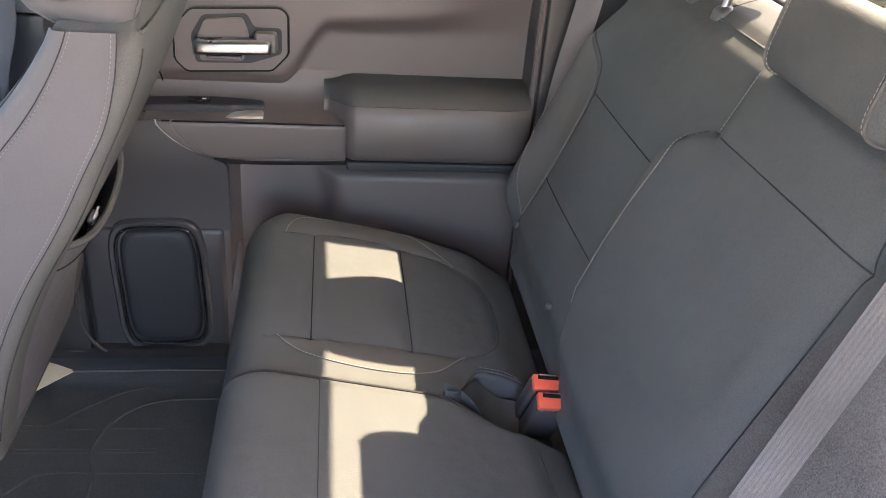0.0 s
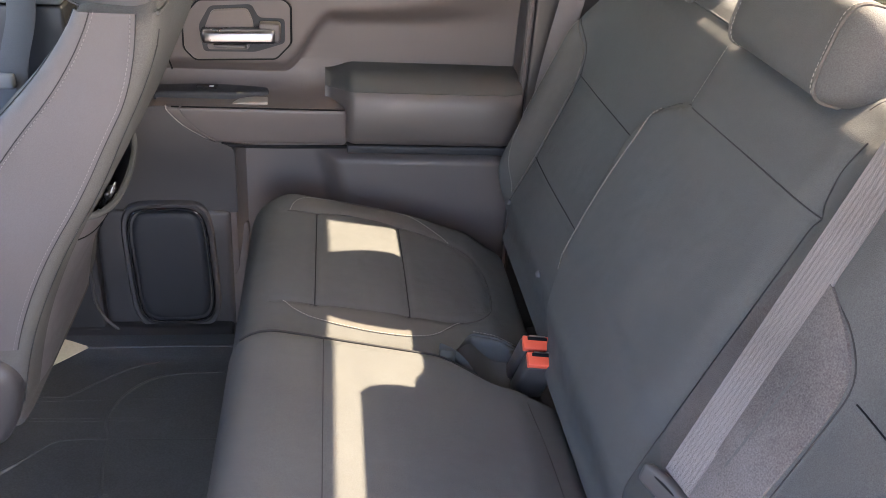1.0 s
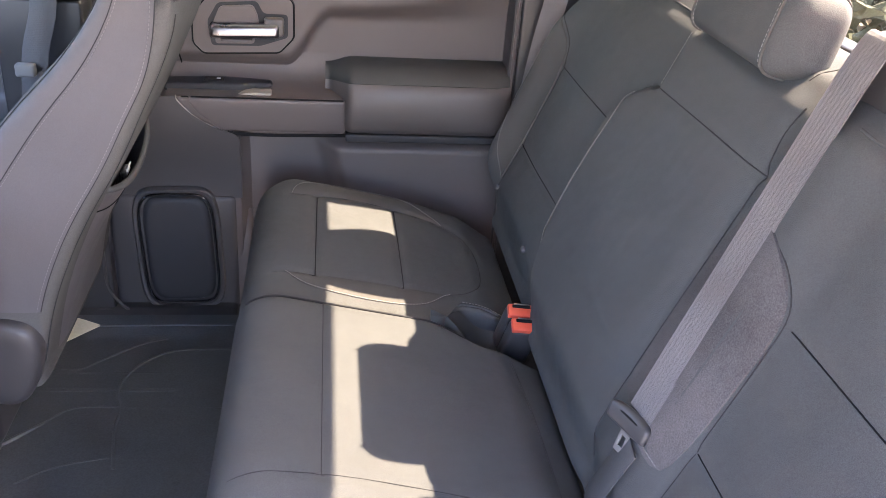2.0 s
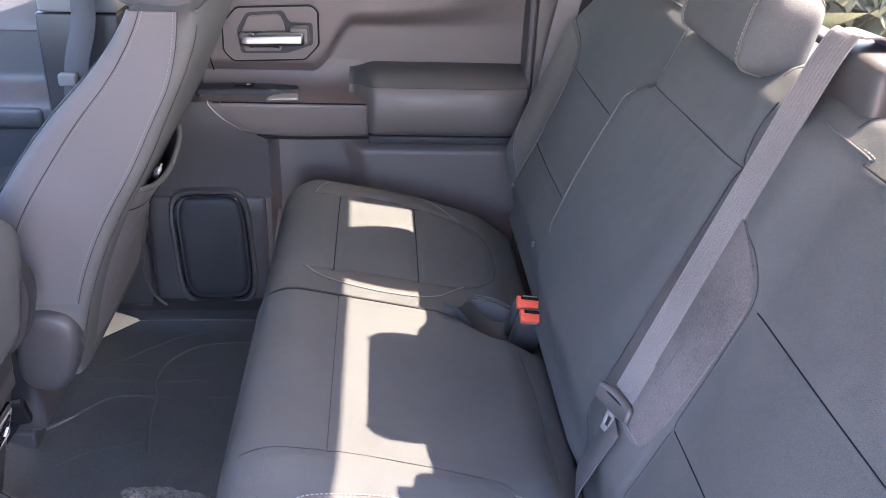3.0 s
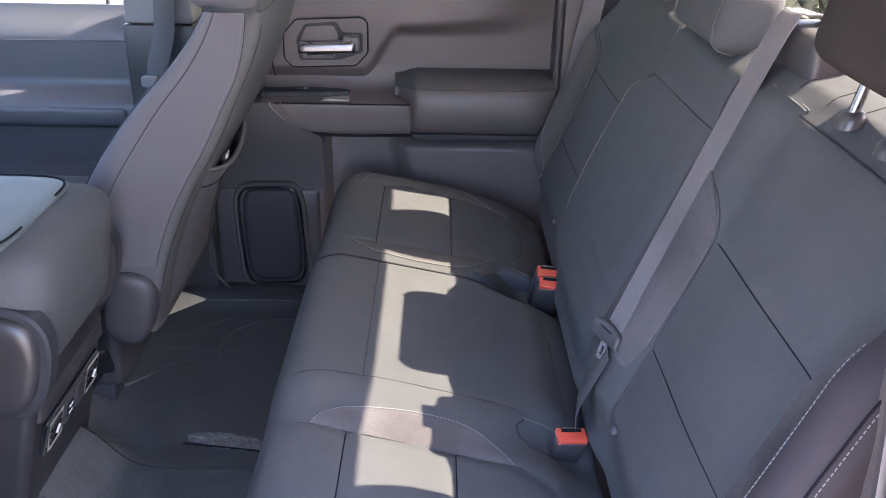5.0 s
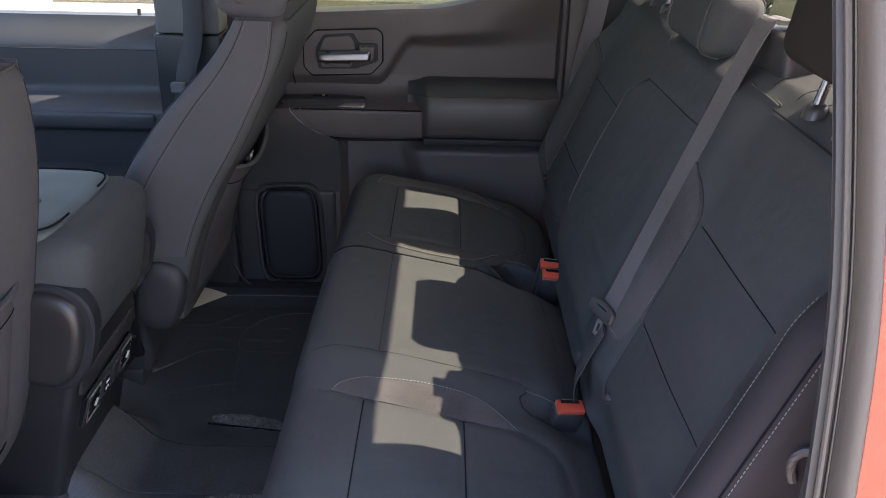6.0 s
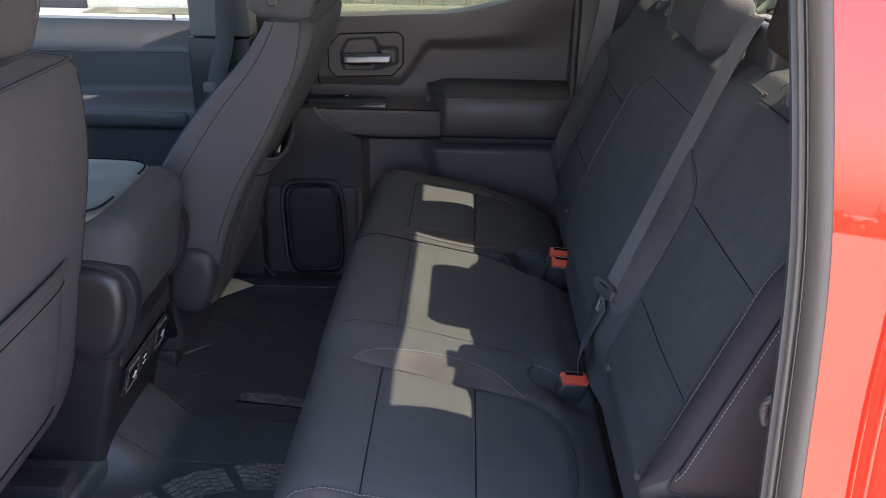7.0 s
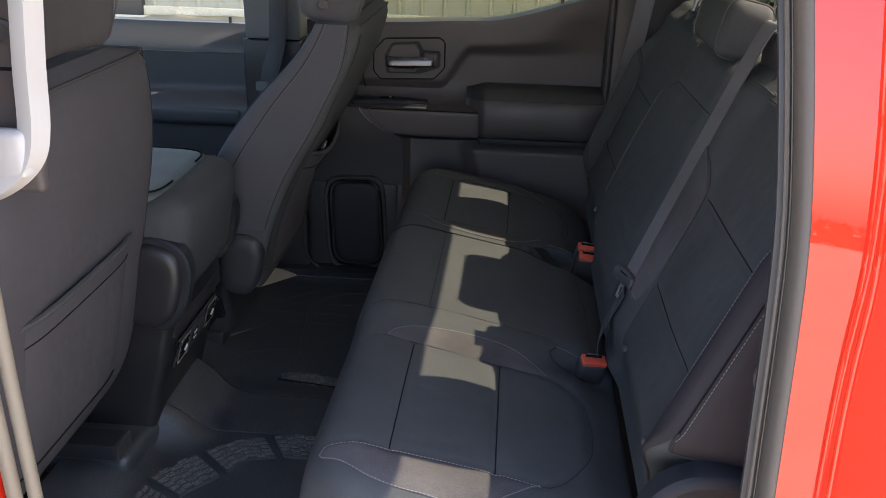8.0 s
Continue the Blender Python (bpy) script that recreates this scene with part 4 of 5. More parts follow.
def flank(u, v):
    x1, y1 = crease_x(u) + 0.010, crease_y(u) - 0.016
    return (x1 + v, y1 - 0.075 * math.sin(min(1, v / 0.10) * 1.57) - 0.02 * min(1, v / 0.5), u)


body = thing("truck_body", (0.6, -0.98, GROUND), "glossy red pickup body side behind the open doorway", "truck")
part("jamb", sheet(jamb, lin(-0.30, 1.30, 60), [0, 0.02, 0.1, 0.25, 0.4, 0.55, 0.7, 0.85, 0.95, 1.0, 1.08, 1.2, 1.4, 1.7, 2.0], (0.002, 0.004, 0)), RED, body, "glossy red painted door jamb")
part("side_panel", sheet(flank, lin(-0.35, 1.30, 40), [0, 0.004, 0.01, 0.02, 0.03, 0.04, 0.05, 0.06, 0.07, 0.08, 0.09, 0.10, 0.15, 0.3, 0.5, 1.0, 2.0], (0, 0.02, 0)), RED, body)
part("roof", rbox((-1.6, -0.86, 1.322), (0.60, 0.90, 1.35), 0.03, 0.3), RED, body)
part("edge_bead", tube([(crease_x(z) + 0.003, crease_y(z) - 0.004, z) for z in lin(-0.3, 1.29, 60)], 0.0022, 8), RED, body)
part("edge_bead", tube([(crease_x(z) + 0.0095, crease_y(z) - 0.015, z) for z in lin(-0.3, 1.29, 60)], 0.0028, 8), RED, body)
seal = thing("door_seal", (0.25, -0.86, 0.0), "grey rubber weatherstrip round the open doorway", "seal")
part("outer_lip", strip(rounded_line([(-0.0145, 0.024), (-0.0142, 0.012), (-0.0105, 0.003), (-0.005, -0.001), (-0.001, 0.0), (0.001, 0.006)]), -0.05, 1.25, 40, (0.004, 0.004, 0)), SEAL, seal, "broad taupe rubber lip")
part("seal_gap", strip([(-0.026, 0.034), (-0.010, 0.030)], -0.05, 1.25, 40, (0, 0.006, 0)), SEAL_DARK, seal, "dark groove")
for off, dy, r in ((-0.0195, 0.027, 0.0030), (-0.0155, 0.023, 0.0009)):
    part("seal_bead", tube([(edge_x(z) + off, edge_y(z) + dy, z) for z in lin(-0.05, 1.25, 40)], r, 8), SEAL, seal)
single("pillar_trim_left", sheet(lambda u, v: (edge_x(u) - 0.0245 + 0.009 * v, edge_y(u) + 0.045, u - 0.020 * v * (1 - step01(0.862, 0.90, u))), lin(0.872, 1.22, 30), lin(0, 1, 6), (0.003, 0.002, 0)), PILLAR_GREY, "pale grey upper trim edge of the rear pillar", "trim", kind="structure")


# ---- front seats ----
def front_seat(name, sgn, prof, label):
    """prof: rows of (z, front x, rear x) up the inner side of the back."""
    yc, hw = 0.47 if sgn > 0 else -0.462, 0.255 if sgn > 0 else 0.283
    top = 0.10 if sgn > 0 else 0.05
    s = thing(name, (prof[0][2] - 0.2, yc, 0.012), label, "car seat", "front seats")
    zs = [p[0] for p in prof]

    def at(z):
        grid = [min(max(z + d, zs[0]), zs[-1]) for d in (-0.035, -0.0175, 0.0, 0.0175, 0.035)]
        return tuple(sum(float(np.interp(g, zs, [p[k] for p in prof])) for g in grid) / 5 for k in (1, 2))

    rings = []
    m = 34
    for i in range(m + 1):
        z = zs[0] + (zs[-1] - zs[0]) * i / m
        f, r = at(z)
        q = i / m
        w = hw * (1 - top * step01(0.72, 1.0, q) - 0.03 * (1 - step01(0.0, 0.3, q)))
        sh = 1.0
        if q > 0.95:
            sh = 1 - 0.35 * ((q - 0.95) / 0.05) ** 2
        if q < 0.03:
            sh = 0.9
        rings.append(oval(((f + r) / 2, yc, z), (1, 0, 0), (0, 1, 0), (r - f) / 2 * sh, w * sh, 9.0, 64))
    back = part("backrest", loft(rings), NEOPRENE_LIGHT if sgn > 0 else VINYL, s)

    def flank(u, k):
        """A place on the inner side of the back: u up it, k from front to rear."""
        k *= 1 - 0.16 * step01(0.78, 1.0, u) * (sgn > 0)
        z = zs[0] + (zs[-1] - zs[0]) * u
        f, r = at(z)
        w = hw * (1 - top * step01(0.72, 1.0, u) - 0.03 * (1 - step01(0.0, 0.3, u)))
        e = abs(2 * k - 1)
        return Vector((f + (r - f) * k, yc - sgn * (w * (1 - e ** 9) ** (1 / 9) + 0.0012), z))
    part("side_panel", sheet(flank, lin(0.25 if sgn > 0 else 0.06, 0.975, 48), [0.05, 0.08, 0.12, 0.18, 0.26, 0.36, 0.48, 0.6, 0.7, 0.78, 0.84, 0.88], (0, sgn * 0.003, 0)), VINYL, back, "plum grey vinyl side panel")
    # seams down the inner side, and across the rear edge
    for k in (0.035, 0.28, 0.88):
        pts = [flank(u, k) + Vector((0, -sgn * 0.0004, 0)) for u in lin(0.25 if sgn > 0 else 0.06, 0.975, 40)]
        pts = smooth_line(pts, 3)
        part("seam", tube(pts, 0.0008, 5), SEAM_SOFT, back)
        if k:
            part("stitching", stitches([p + Vector((0.005 if k < 0.5 else -0.006, -sgn * 0.0006, 0)) for p in pts]), STITCH_DIM, back, "pale stitching")
    # map pocket on the rear
    low, high = (0.24, 0.50) if sgn > 0 else (0.27, 0.542)

    def pocket(u, v):
        z = low + v * (high - low)
        r = at(z)[1]
        yy = yc + u * 0.215
        bulge = (0.022 if sgn > 0 else 0.004) * v ** 2 * (1 - u * u) ** 0.5
        return Vector((r + 0.006 + bulge - 0.03 * abs(u) ** 6, yy, z + (0.05 * u * u * v if sgn > 0 else 0)))
    us = lin(-1, 1, 30)
    p = part("map_pocket", sheet(pocket, us, lin(0, 1, 10), (-0.004, 0, 0)), VINYL, s)
    part("pocket_hem", tube([pocket(u, 1.0) for u in us], 0.0055, 8), NEOPRENE_LIGHT, p)
    part("pocket_seam", tube([pocket(u, 0.87) + Vector((0.0005, 0, 0)) for u in us], 0.0012, 5), SEAM, p)
    if sgn < 0:
        part("lower_seam", tube([pocket(u, 0.0) + Vector((0.001, 0, 0)) for u in us], 0.0018, 5), SEAM, p)
    rim = []
    for i in range(3, m - 1):
        z = zs[0] + (zs[-1] - zs[0]) * i / m
        f, r = at(z)
        w = hw * (1 - top * step01(0.72, 1.0, i / m))
        e = (w - 0.022) / w
        rim.append(Vector(((f + r) / 2 + (r - f) / 2 * (1 - e ** 9) ** (1 / 9) + 0.0006, yc - sgn * (w - 0.022), z)))
    part("rear_seam", tube(smooth_line(rim, 2), 0.0009, 5), SEAM_SOFT, back)
    f, r = at(zs[-1] - 0.02)
    arch = []
    for u in lin(-1, 1, 40):
        e = abs(u) * 0.93
        arch.append(Vector(((f + r) / 2 + (r - f) / 2 * 0.95 * (1 - e ** 9) ** (1 / 9) + 0.001, yc + u * 0.93 * hw * (1 - top) * 0.97, zs[-1] - 0.020)))
    part("top_piping", tube(arch, 0.0026, 6), NEOPRENE_LIGHT, back)
    # cushion and the cover of the recliner
    r0 = at(zs[0])[1]
    part("cushion", rbox((r0 - 0.62, yc - 0.25, 0.24), (r0 - 0.08, yc + 0.25, 0.37), 0.05, 0.08), NEOPRENE, s)
    cov = [oval((RECL[sgn][0], yc - sgn * (hw - 0.03 + d), RECL[sgn][1]), (math.cos(0.25), 0, -math.sin(0.25)), (math.sin(0.25), 0, math.cos(0.25)), 0.049 + g, 0.078 + g, 2.7, 36) for d, g in ((0.0, 0.0), (0.035, 0.0), (0.043, -0.004), (0.047, -0.012), (0.048, -0.03))]
    part("recliner_cover", loft(cov), TRIM_DARK, s, "dark grey plastic recliner cover")
    part("seat_frame", rbox((r0 - 0.60, yc - 0.20, 0.05), (r0 - 0.10, yc + 0.20, 0.25), 0.02, 0.1), BLACK, s)
    for d in (-0.18, 0.18):
        part("seat_rail", rbox((r0 - 0.66, yc + d - 0.03, 0.012), (r0 - 0.12, yc + d + 0.03, 0.06), 0.006, 0.1), BLACK, s)
    if sgn < 0:
        part("rail_cover", rbox((-0.90, -0.300, 0.070), (-0.738, -0.240, 0.104), 0.004, 0.03), GRILLE, s, "black rail cover")
        part("rail_cap", rbox((-0.740, -0.300, 0.072), (-0.729, -0.242, 0.106), 0.003, 0.02), BLACK, s, "dull rail end")
    return s


RECL = {1: (-0.630, 0.274), -1: (-0.92, 0.29)}
PASS = [(0.20, -0.69, -0.590), (0.28, -0.70, -0.574), (0.36, -0.715, -0.553), (0.44, -0.728, -0.520), (0.52, -0.697, -0.480), (0.60, -0.642, -0.430), (0.68, -0.577, -0.394), (0.755, -0.500, -0.358), (0.80, -0.470, -0.345), (0.830, -0.450, -0.338), (0.854, -0.436, -0.342)]
DRIV = [(0.16, -0.92, -0.790), (0.22, -0.93, -0.742), (0.30, -0.92, -0.712), (0.40, -0.90, -0.690), (0.53, -0.86, -0.666), (0.65, -0.82, -0.640), (0.75, -0.785, -0.628), (0.83, -0.765, -0.626), (0.872, -0.75, -0.636)]
ps = front_seat("passenger_seat", 1, PASS, "dark grey neoprene covered front passenger seat, tilted back")
ds = front_seat("driver_seat", -1, DRIV, "dark grey neoprene covered driver seat with map pocket")
headrest(ps, -0.415, 0.445, 0.920, 0.36, 0.19, 0.135, 20, VINYL, button=-1, soft=0.034)
ring = turned(loft([oval((0, 0.0 - 0.180 - d, -0.045), (1, 0, 0), (0, 0, 1), r, r, 2, 24) for d, r in ((-0.006, 0.013), (0.002, 0.013), (0.003, 0.010), (0.001, 0.009), (0.001, 0.005))]), pose(-0.415, 0.445, 0.918, 0, 20, 0))
part("release_button", ring, BLACK, ps, "round release button on the headrest")
headrest(ds, -0.690, -0.462, 0.981, 0.30, 0.19, 0.125, 12, VINYL, soft=0.032)


# ---- centre seat between the front seats, folded down ----
def jump_seat():
    s = thing("centre_console", (-0.85, -0.02, 0.012), "dark grey folded centre seat with storage lid, over a plastic console", "console")
    def bend(p):
        return Vector((p.x + 0.30 * max(0, 0.55 - p.z) * (1 if p.x > -0.8 else 0.2) * -0.6, p.y, p.z))
    b = part("folded_back", rbox((-1.15, -0.200, 0.335), (-0.590, 0.150, 0.575), 0.055, 0.025, bend), NEOPRENE, s)
    part("lid", loft([oval((-0.885, -0.030, z), (1, 0, 0), (0, 1, 0), 0.238 + g, 0.160 + g, 7.0, 64) for z, g in ((0.55, 0.0), (0.572, 0.0), (0.578, -0.003), (0.581, -0.010), (0.582, -0.03), (0.582, -0.12))]), LID, b, "vinyl lid with the sky's reflection in its blue-grey tint")
    part("latch_dish", loft([oval((-0.752, -0.055, z), (1, 0, 0), (0, 1, 0), r, r * 0.8, 2.4, 24) for z, r in ((0.580, 0.034), (0.5832, 0.034), (0.5838, 0.031))]), GRILLE, b, "dark latch dish")
    part("lid_latch", loft([oval((-0.752, -0.068, z), (1, 0, 0), (0, 1, 0), r, r * 0.7, 2.4, 24) for z, r in ((0.580, 0.020), (0.590, 0.020), (0.592, 0.014))]), WHITE, b, "white latch cap")
    part("seam", tube([Vector(p) for p in oval((-0.885, -0.030, 0.5812), (1, 0, 0), (0, 1, 0), 0.231, 0.153, 7.0, 64)], 0.0020, 6), SEAM, b)
    for yy in (-0.204, 0.154):
        out = -1 if yy < 0 else 1
        cov = [oval((-0.672, yy + d * out, 0.408), (0.96, 0, -0.26), (0.26, 0, 0.96), 0.060 + g, 0.086 + g, 2.6, 40) for d, g in ((-0.03, 0.0), (0.006, 0.0), (0.012, -0.003), (0.016, -0.009), (0.018, -0.018), (0.0185, -0.035))]
        part("hinge_cover", loft(cov), CONSOLE, s, "rounded dark grey hinge cover")
        if out > 0:
            continue
        collar = [oval((-0.668, yy + d * out, 0.408), (0.96, 0, -0.26), (0.26, 0, 0.96), 0.066 + g, 0.093 + g, 2.6, 40) for d, g in ((-0.03, 0.004), (-0.002, 0.004), (0.002, 0.0))]
        part("hinge_collar", loft(collar), GRILLE, s, "black collar round the hinge cover")
    # base and its rear face with outlets
    base = part("base", rbox((-1.15, -0.17, 0.03), (-0.655, 0.15, 0.37), 0.02, 0.06, lambda p: Vector((p.x - 0.25 * max(0, 0.30 - p.z) * (1 if p.x > -0.8 else 0), p.y, p.z))), CONSOLE, s, "black plastic console base")
    def face(y, z, lift=0.0):
        return Vector((-0.652 - 0.25 * max(0, 0.30 - z) + lift, y, z))
    part("outlet_panel", sheet(lambda u, v: face(u, v, 0.004), lin(-0.132, 0.108, 8), lin(0.190, 0.247, 6), (-0.006, 0, 0)), GLOSS, base)
    corners = [(-0.132, 0.190), (0.108, 0.190), (0.098, 0.247), (-0.132, 0.247), (-0.132, 0.190)]
    part("panel_frame", tube([face(y, z, 0.006) for y, z in corners], 0.0030, 8), TRIM_DARK, base)

    def pad(name, yc, w, zc, h, lift, mat, label=""):
        """A rounded block on the outlet panel."""
        rings = []
        for d, g in ((0.0, 0.0), (lift, 0.0), (lift + 0.003, -0.003), (lift + 0.0035, -0.008)):
            c = face(yc, zc, 0.004 + d)
            rings.append(oval(c, (0, 1, 0), (0.24, 0, 0.97), w + g, h + g, 5, 28))
        return part(name, loft(rings), mat, base, label)

    for yc in (-0.098, 0.068):
        v = pad("air_vent", yc, 0.028, 0.2185, 0.025, 0.002, BLACK, "black air vent")
        rim = [face(yc + a, 0.2185 + b, 0.0100) for a, b in ((-0.028, -0.025), (0.028, -0.025), (0.028, 0.025), (-0.028, 0.025), (-0.028, -0.025))]
        part("vent_rim", tube(rim, 0.0014, 6), LIP, v, "thin pale rim")
        for k in range(3):
            z = 0.2065 + 0.012 * k
            part("vent_slat", tube([face(yc - 0.022, z - 0.004, 0.0105), face(yc + 0.022, z + 0.004, 0.0105)], 0.0020, 6), GLOSS, v)
        part("vent_tab", tube([face(yc - 0.005, 0.214, 0.014), face(yc + 0.007, 0.223, 0.014)], 0.0022, 6), GREY_TRIM, v)
    o = pad("usb_outlet", -0.040, 0.022, 0.2185, 0.024, 0.004, BLACK, "black usb outlet")
    part("usb_insert", loft([oval(face(-0.037, 0.2185, 0.011 + d), (0, 1, 0), (0.24, 0, 0.97), 0.013, 0.016, 5, 24) for d in (0, 0.0015)]), GLOSS, o)
    for y, z in ((-0.042, 0.225), (-0.033, 0.225), (-0.042, 0.212), (-0.033, 0.212)):
        part("usb_port", sheet(lambda u, q: face(y + u, z + q, 0.0135), lin(-0.0026, 0.0026, 2), lin(-0.002, 0.002, 2), (-0.001, 0, 0)), WHITE, o)
    pad("blank_cap", 0.012, 0.020, 0.2185, 0.024, 0.005, BLACK, "rounded black blank cap")
    part("panel_bevel", rbox((-0.700, -0.150, 0.262), (-0.656, 0.135, 0.300), 0.008, 0.03), TRIM_DARK, base, "bevelled ledge over the outlets")
    return s


jump_seat()


# ---- floor mat ----
def floor_mat():
    m = thing("floor_mat", (-0.45, 0.0, 0.012), "black moulded rubber floor mat with raised ridges", "floor mat")

    def z(x, y):
        h = 0.020
        h += 0.060 * step01(-0.60, -0.72, x) * (1 - step01(0.10, 0.16, abs(y + 0.02)))
        h += 0.035 * step01(-0.69, -0.80, x)
        h += 0.012 * step01(0.66, 0.71, abs(y))
        h += 0.02 * (1 - step01(0.06, 0.14, abs(y + 0.02))) * 0.3
        return h

    part("sheet", sheet(lambda u, v: (u, v, z(u, v)), lin(-0.86, -0.20, 50), lin(-0.74, 0.74, 90), (0, 0, -0.006)), RUBBER, m)
    for line, r in (
        ([(-0.505, 0.25), (-0.524, 0.358), (-0.527, 0.424), (-0.541, 0.474), (-0.532, 0.534), (-0.496, 0.589), (-0.439, 0.618), (-0.329, 0.623), (-0.22, 0.623)], 0.0046),
        ([(-0.72, 0.31), (-0.661, 0.376), (-0.62, 0.420), (-0.570, 0.428), (-0.527, 0.424)], 0.0042),
        ([(-0.70, 0.548), (-0.666, 0.552), (-0.627, 0.553), (-0.587, 0.590), (-0.526, 0.640), (-0.468, 0.665)], 0.0030),
        ([(-0.69, 0.537), (-0.55, 0.539), (-0.427, 0.539)], 0.0018),
        ([(-0.69, 0.480), (-0.55, 0.476), (-0.431, 0.475)], 0.0022),
        ([(-0.68, 0.489), (-0.55, 0.485), (-0.431, 0.484)], 0.0016),
        ([(-0.53, 0.424), (-0.42, 0.421), (-0.323, 0.418)], 0.0022),
        ([(-0.66, 0.22), (-0.60, 0.26), (-0.50, 0.285)], 0.0026),
        ([(-0.64, 0.700), (-0.45, 0.702), (-0.22, 0.700)], 0.0034),
    ):
        pts = smooth_line([(x, y, z(x, y) - 1.22 * r) for x, y in line], 6)
        part("ridge", tube(pts, 1.5 * r, 12), RUBBER, m)
    seam = smooth_line([(-0.74, 0.092, 0), (-0.677, 0.078, 0), (-0.60, 0.050, 0), (-0.55, 0.036, 0), (-0.45, 0.034, 0), (-0.22, 0.040, 0)], 6)
    part("sheet_edge", tube([(p.x, p.y, z(p.x, p.y) + 0.001) for p in seam], 0.0030, 6), SEAM, m, "dark edge of the overlapping sheet")
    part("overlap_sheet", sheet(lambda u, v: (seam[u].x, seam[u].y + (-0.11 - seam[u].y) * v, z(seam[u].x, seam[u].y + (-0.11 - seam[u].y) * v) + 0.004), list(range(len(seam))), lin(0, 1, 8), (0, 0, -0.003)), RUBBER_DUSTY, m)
    def smear(u, v):
        """A scuffed strip with a ragged outline."""
        wide = 0.030 * math.sin(math.pi * min(1, max(0, u))) ** 0.4 + 0.009 * noise.noise((u * 9, 3.1, 0))
        x, y = -0.528 + 0.165 * u, 0.146 - 0.030 * u + wide * (v - 0.5) * 1.6 + 0.002 * noise.noise((u * 30, v * 3, 1))
        return (x, y, z(x, y) + 0.0010 + 0.0060 * abs(noise.noise((u * 30, v * 2.5, 5))) * math.sin(math.pi * v))
    worn = sheet(smear, lin(0, 1, 60), lin(0, 1, 10), (0, 0, -0.002))
    part("worn_patch", worn, DUST, m, "dusty worn patch")
    part("scuff", tube([(x, 0.122 - 0.14 * (x + 0.53), z(x, 0.122) + 0.0015) for x in lin(-0.530, -0.37, 12)], 0.0022, 6), SEAM, m, "dark scuffed slit")
    part("raised_step", rbox((-0.93, -0.285, 0.010), (-0.722, -0.10, 0.066), 0.022, 0.02, lambda p: Vector((p.x + 0.015 * step01(-0.28, -0.10, p.y), p.y, p.z))), RUBBER, m, "raised black step of the mat under the seat")
    # treaded band on the driver side
    outer = along([(-0.70, -0.60), (-0.700, -0.42), (-0.693, -0.353), (-0.689, -0.279), (-0.627, -0.196), (-0.551, -0.136), (-0.436, -0.107), (-0.30, -0.106), (-0.22, -0.106)], 40)
    inner = along([(-0.615, -0.60), (-0.612, -0.42), (-0.608, -0.343), (-0.590, -0.310), (-0.563, -0.282), (-0.507, -0.201), (-0.44, -0.183), (-0.30, -0.181), (-0.22, -0.181)], 40)
    for a0, a1 in ((0, 7), (8, 14), (15, 20), (21, 27), (28, 40)):
        def band(u, v):
            a, b = outer[int(u)], inner[int(u)]
            x, y = a[0] + (b[0] - a[0]) * v, a[1] + (b[1] - a[1]) * v
            return (x, y, z(x, y) + 0.006)
        blk = part("tread_block", sheet(band, list(range(a0, a1 + 1)), lin(0.02, 0.98, 5), (0, 0, -0.006)), RUBBER, m)
        studs = bmesh.new()
        rng2 = random.Random(a0 + 3)
        for u in range(a0, a1):
            for k in range(5):
                v0 = 0.06 + 0.18 * k + (0.05 if u % 2 else 0.0)
                hgt = rng2.uniform(0.0006, 0.0022)
                ring = [Vector(band(u, v0)), Vector(band(u, v0 + 0.13)), Vector(band(u + 1, v0 + 0.13)), Vector(band(u + 1, v0))]
                mid = sum(ring, Vector()) / 4
                loft([[mid + (p - mid) * g + Vector((0, 0, q)) for p in ring] for q, g in ((-0.001, 0.95), (hgt, 0.86))], studs)
        part("tread_studs", studs, DUST, blk, "dusty worn tread studs")
    return m


floor_mat()


# ---- belts and buckles ----
def buckle(at, tilt, lab):
    """A belt buckle: black housing, orange press button, slot. It leans by tilt."""
    b = thing("belt_buckle", at, lab, "seat belt buckle", "belt buckles")
    m = Matrix.Translation(at) @ Euler((radians(tilt[0]), radians(tilt[1]), radians(tilt[2]))).to_matrix().to_4x4() @ Matrix.Scale(1.24, 4)
    part("housing", turned(rbox((-0.020, -0.0115, -0.075), (0.020, 0.0115, 0.0), 0.006, 0.02), m), BLACK, b)
    part("button", turned(rbox((-0.0182, -0.0098, -0.008), (0.0182, 0.0098, 0.0040), 0.002, 0.02), m), ORANGE, b, "orange press button")
    part("slot", turned(rbox((-0.0125, 0.0030, 0.0030), (0.0125, 0.0080, 0.0046), 0.0006, 0.02), m), SEAM, b)
    part("slot_plate", turned(rbox((-0.010, 0.0082, 0.0034), (0.010, 0.0096, 0.0052), 0.0004, 0.02), m), STEEL, b)
    part("stalk", turned(rbox((-0.014, -0.006, -0.16), (0.014, 0.006, -0.07), 0.003, 0.03), m), WEB_DARK, b)
    return b


buckle((0.180, 0.222, 0.360), (24, 6, 0), "black seat belt buckle with orange button, upright in the seat gap")
buckle((0.182, 0.192, 0.351), (24, 6, 0), "black seat belt buckle with orange button beside its pair")
buckle((0.163, -0.255, 0.334), (18, 8, 12), "single black seat belt buckle with orange button")


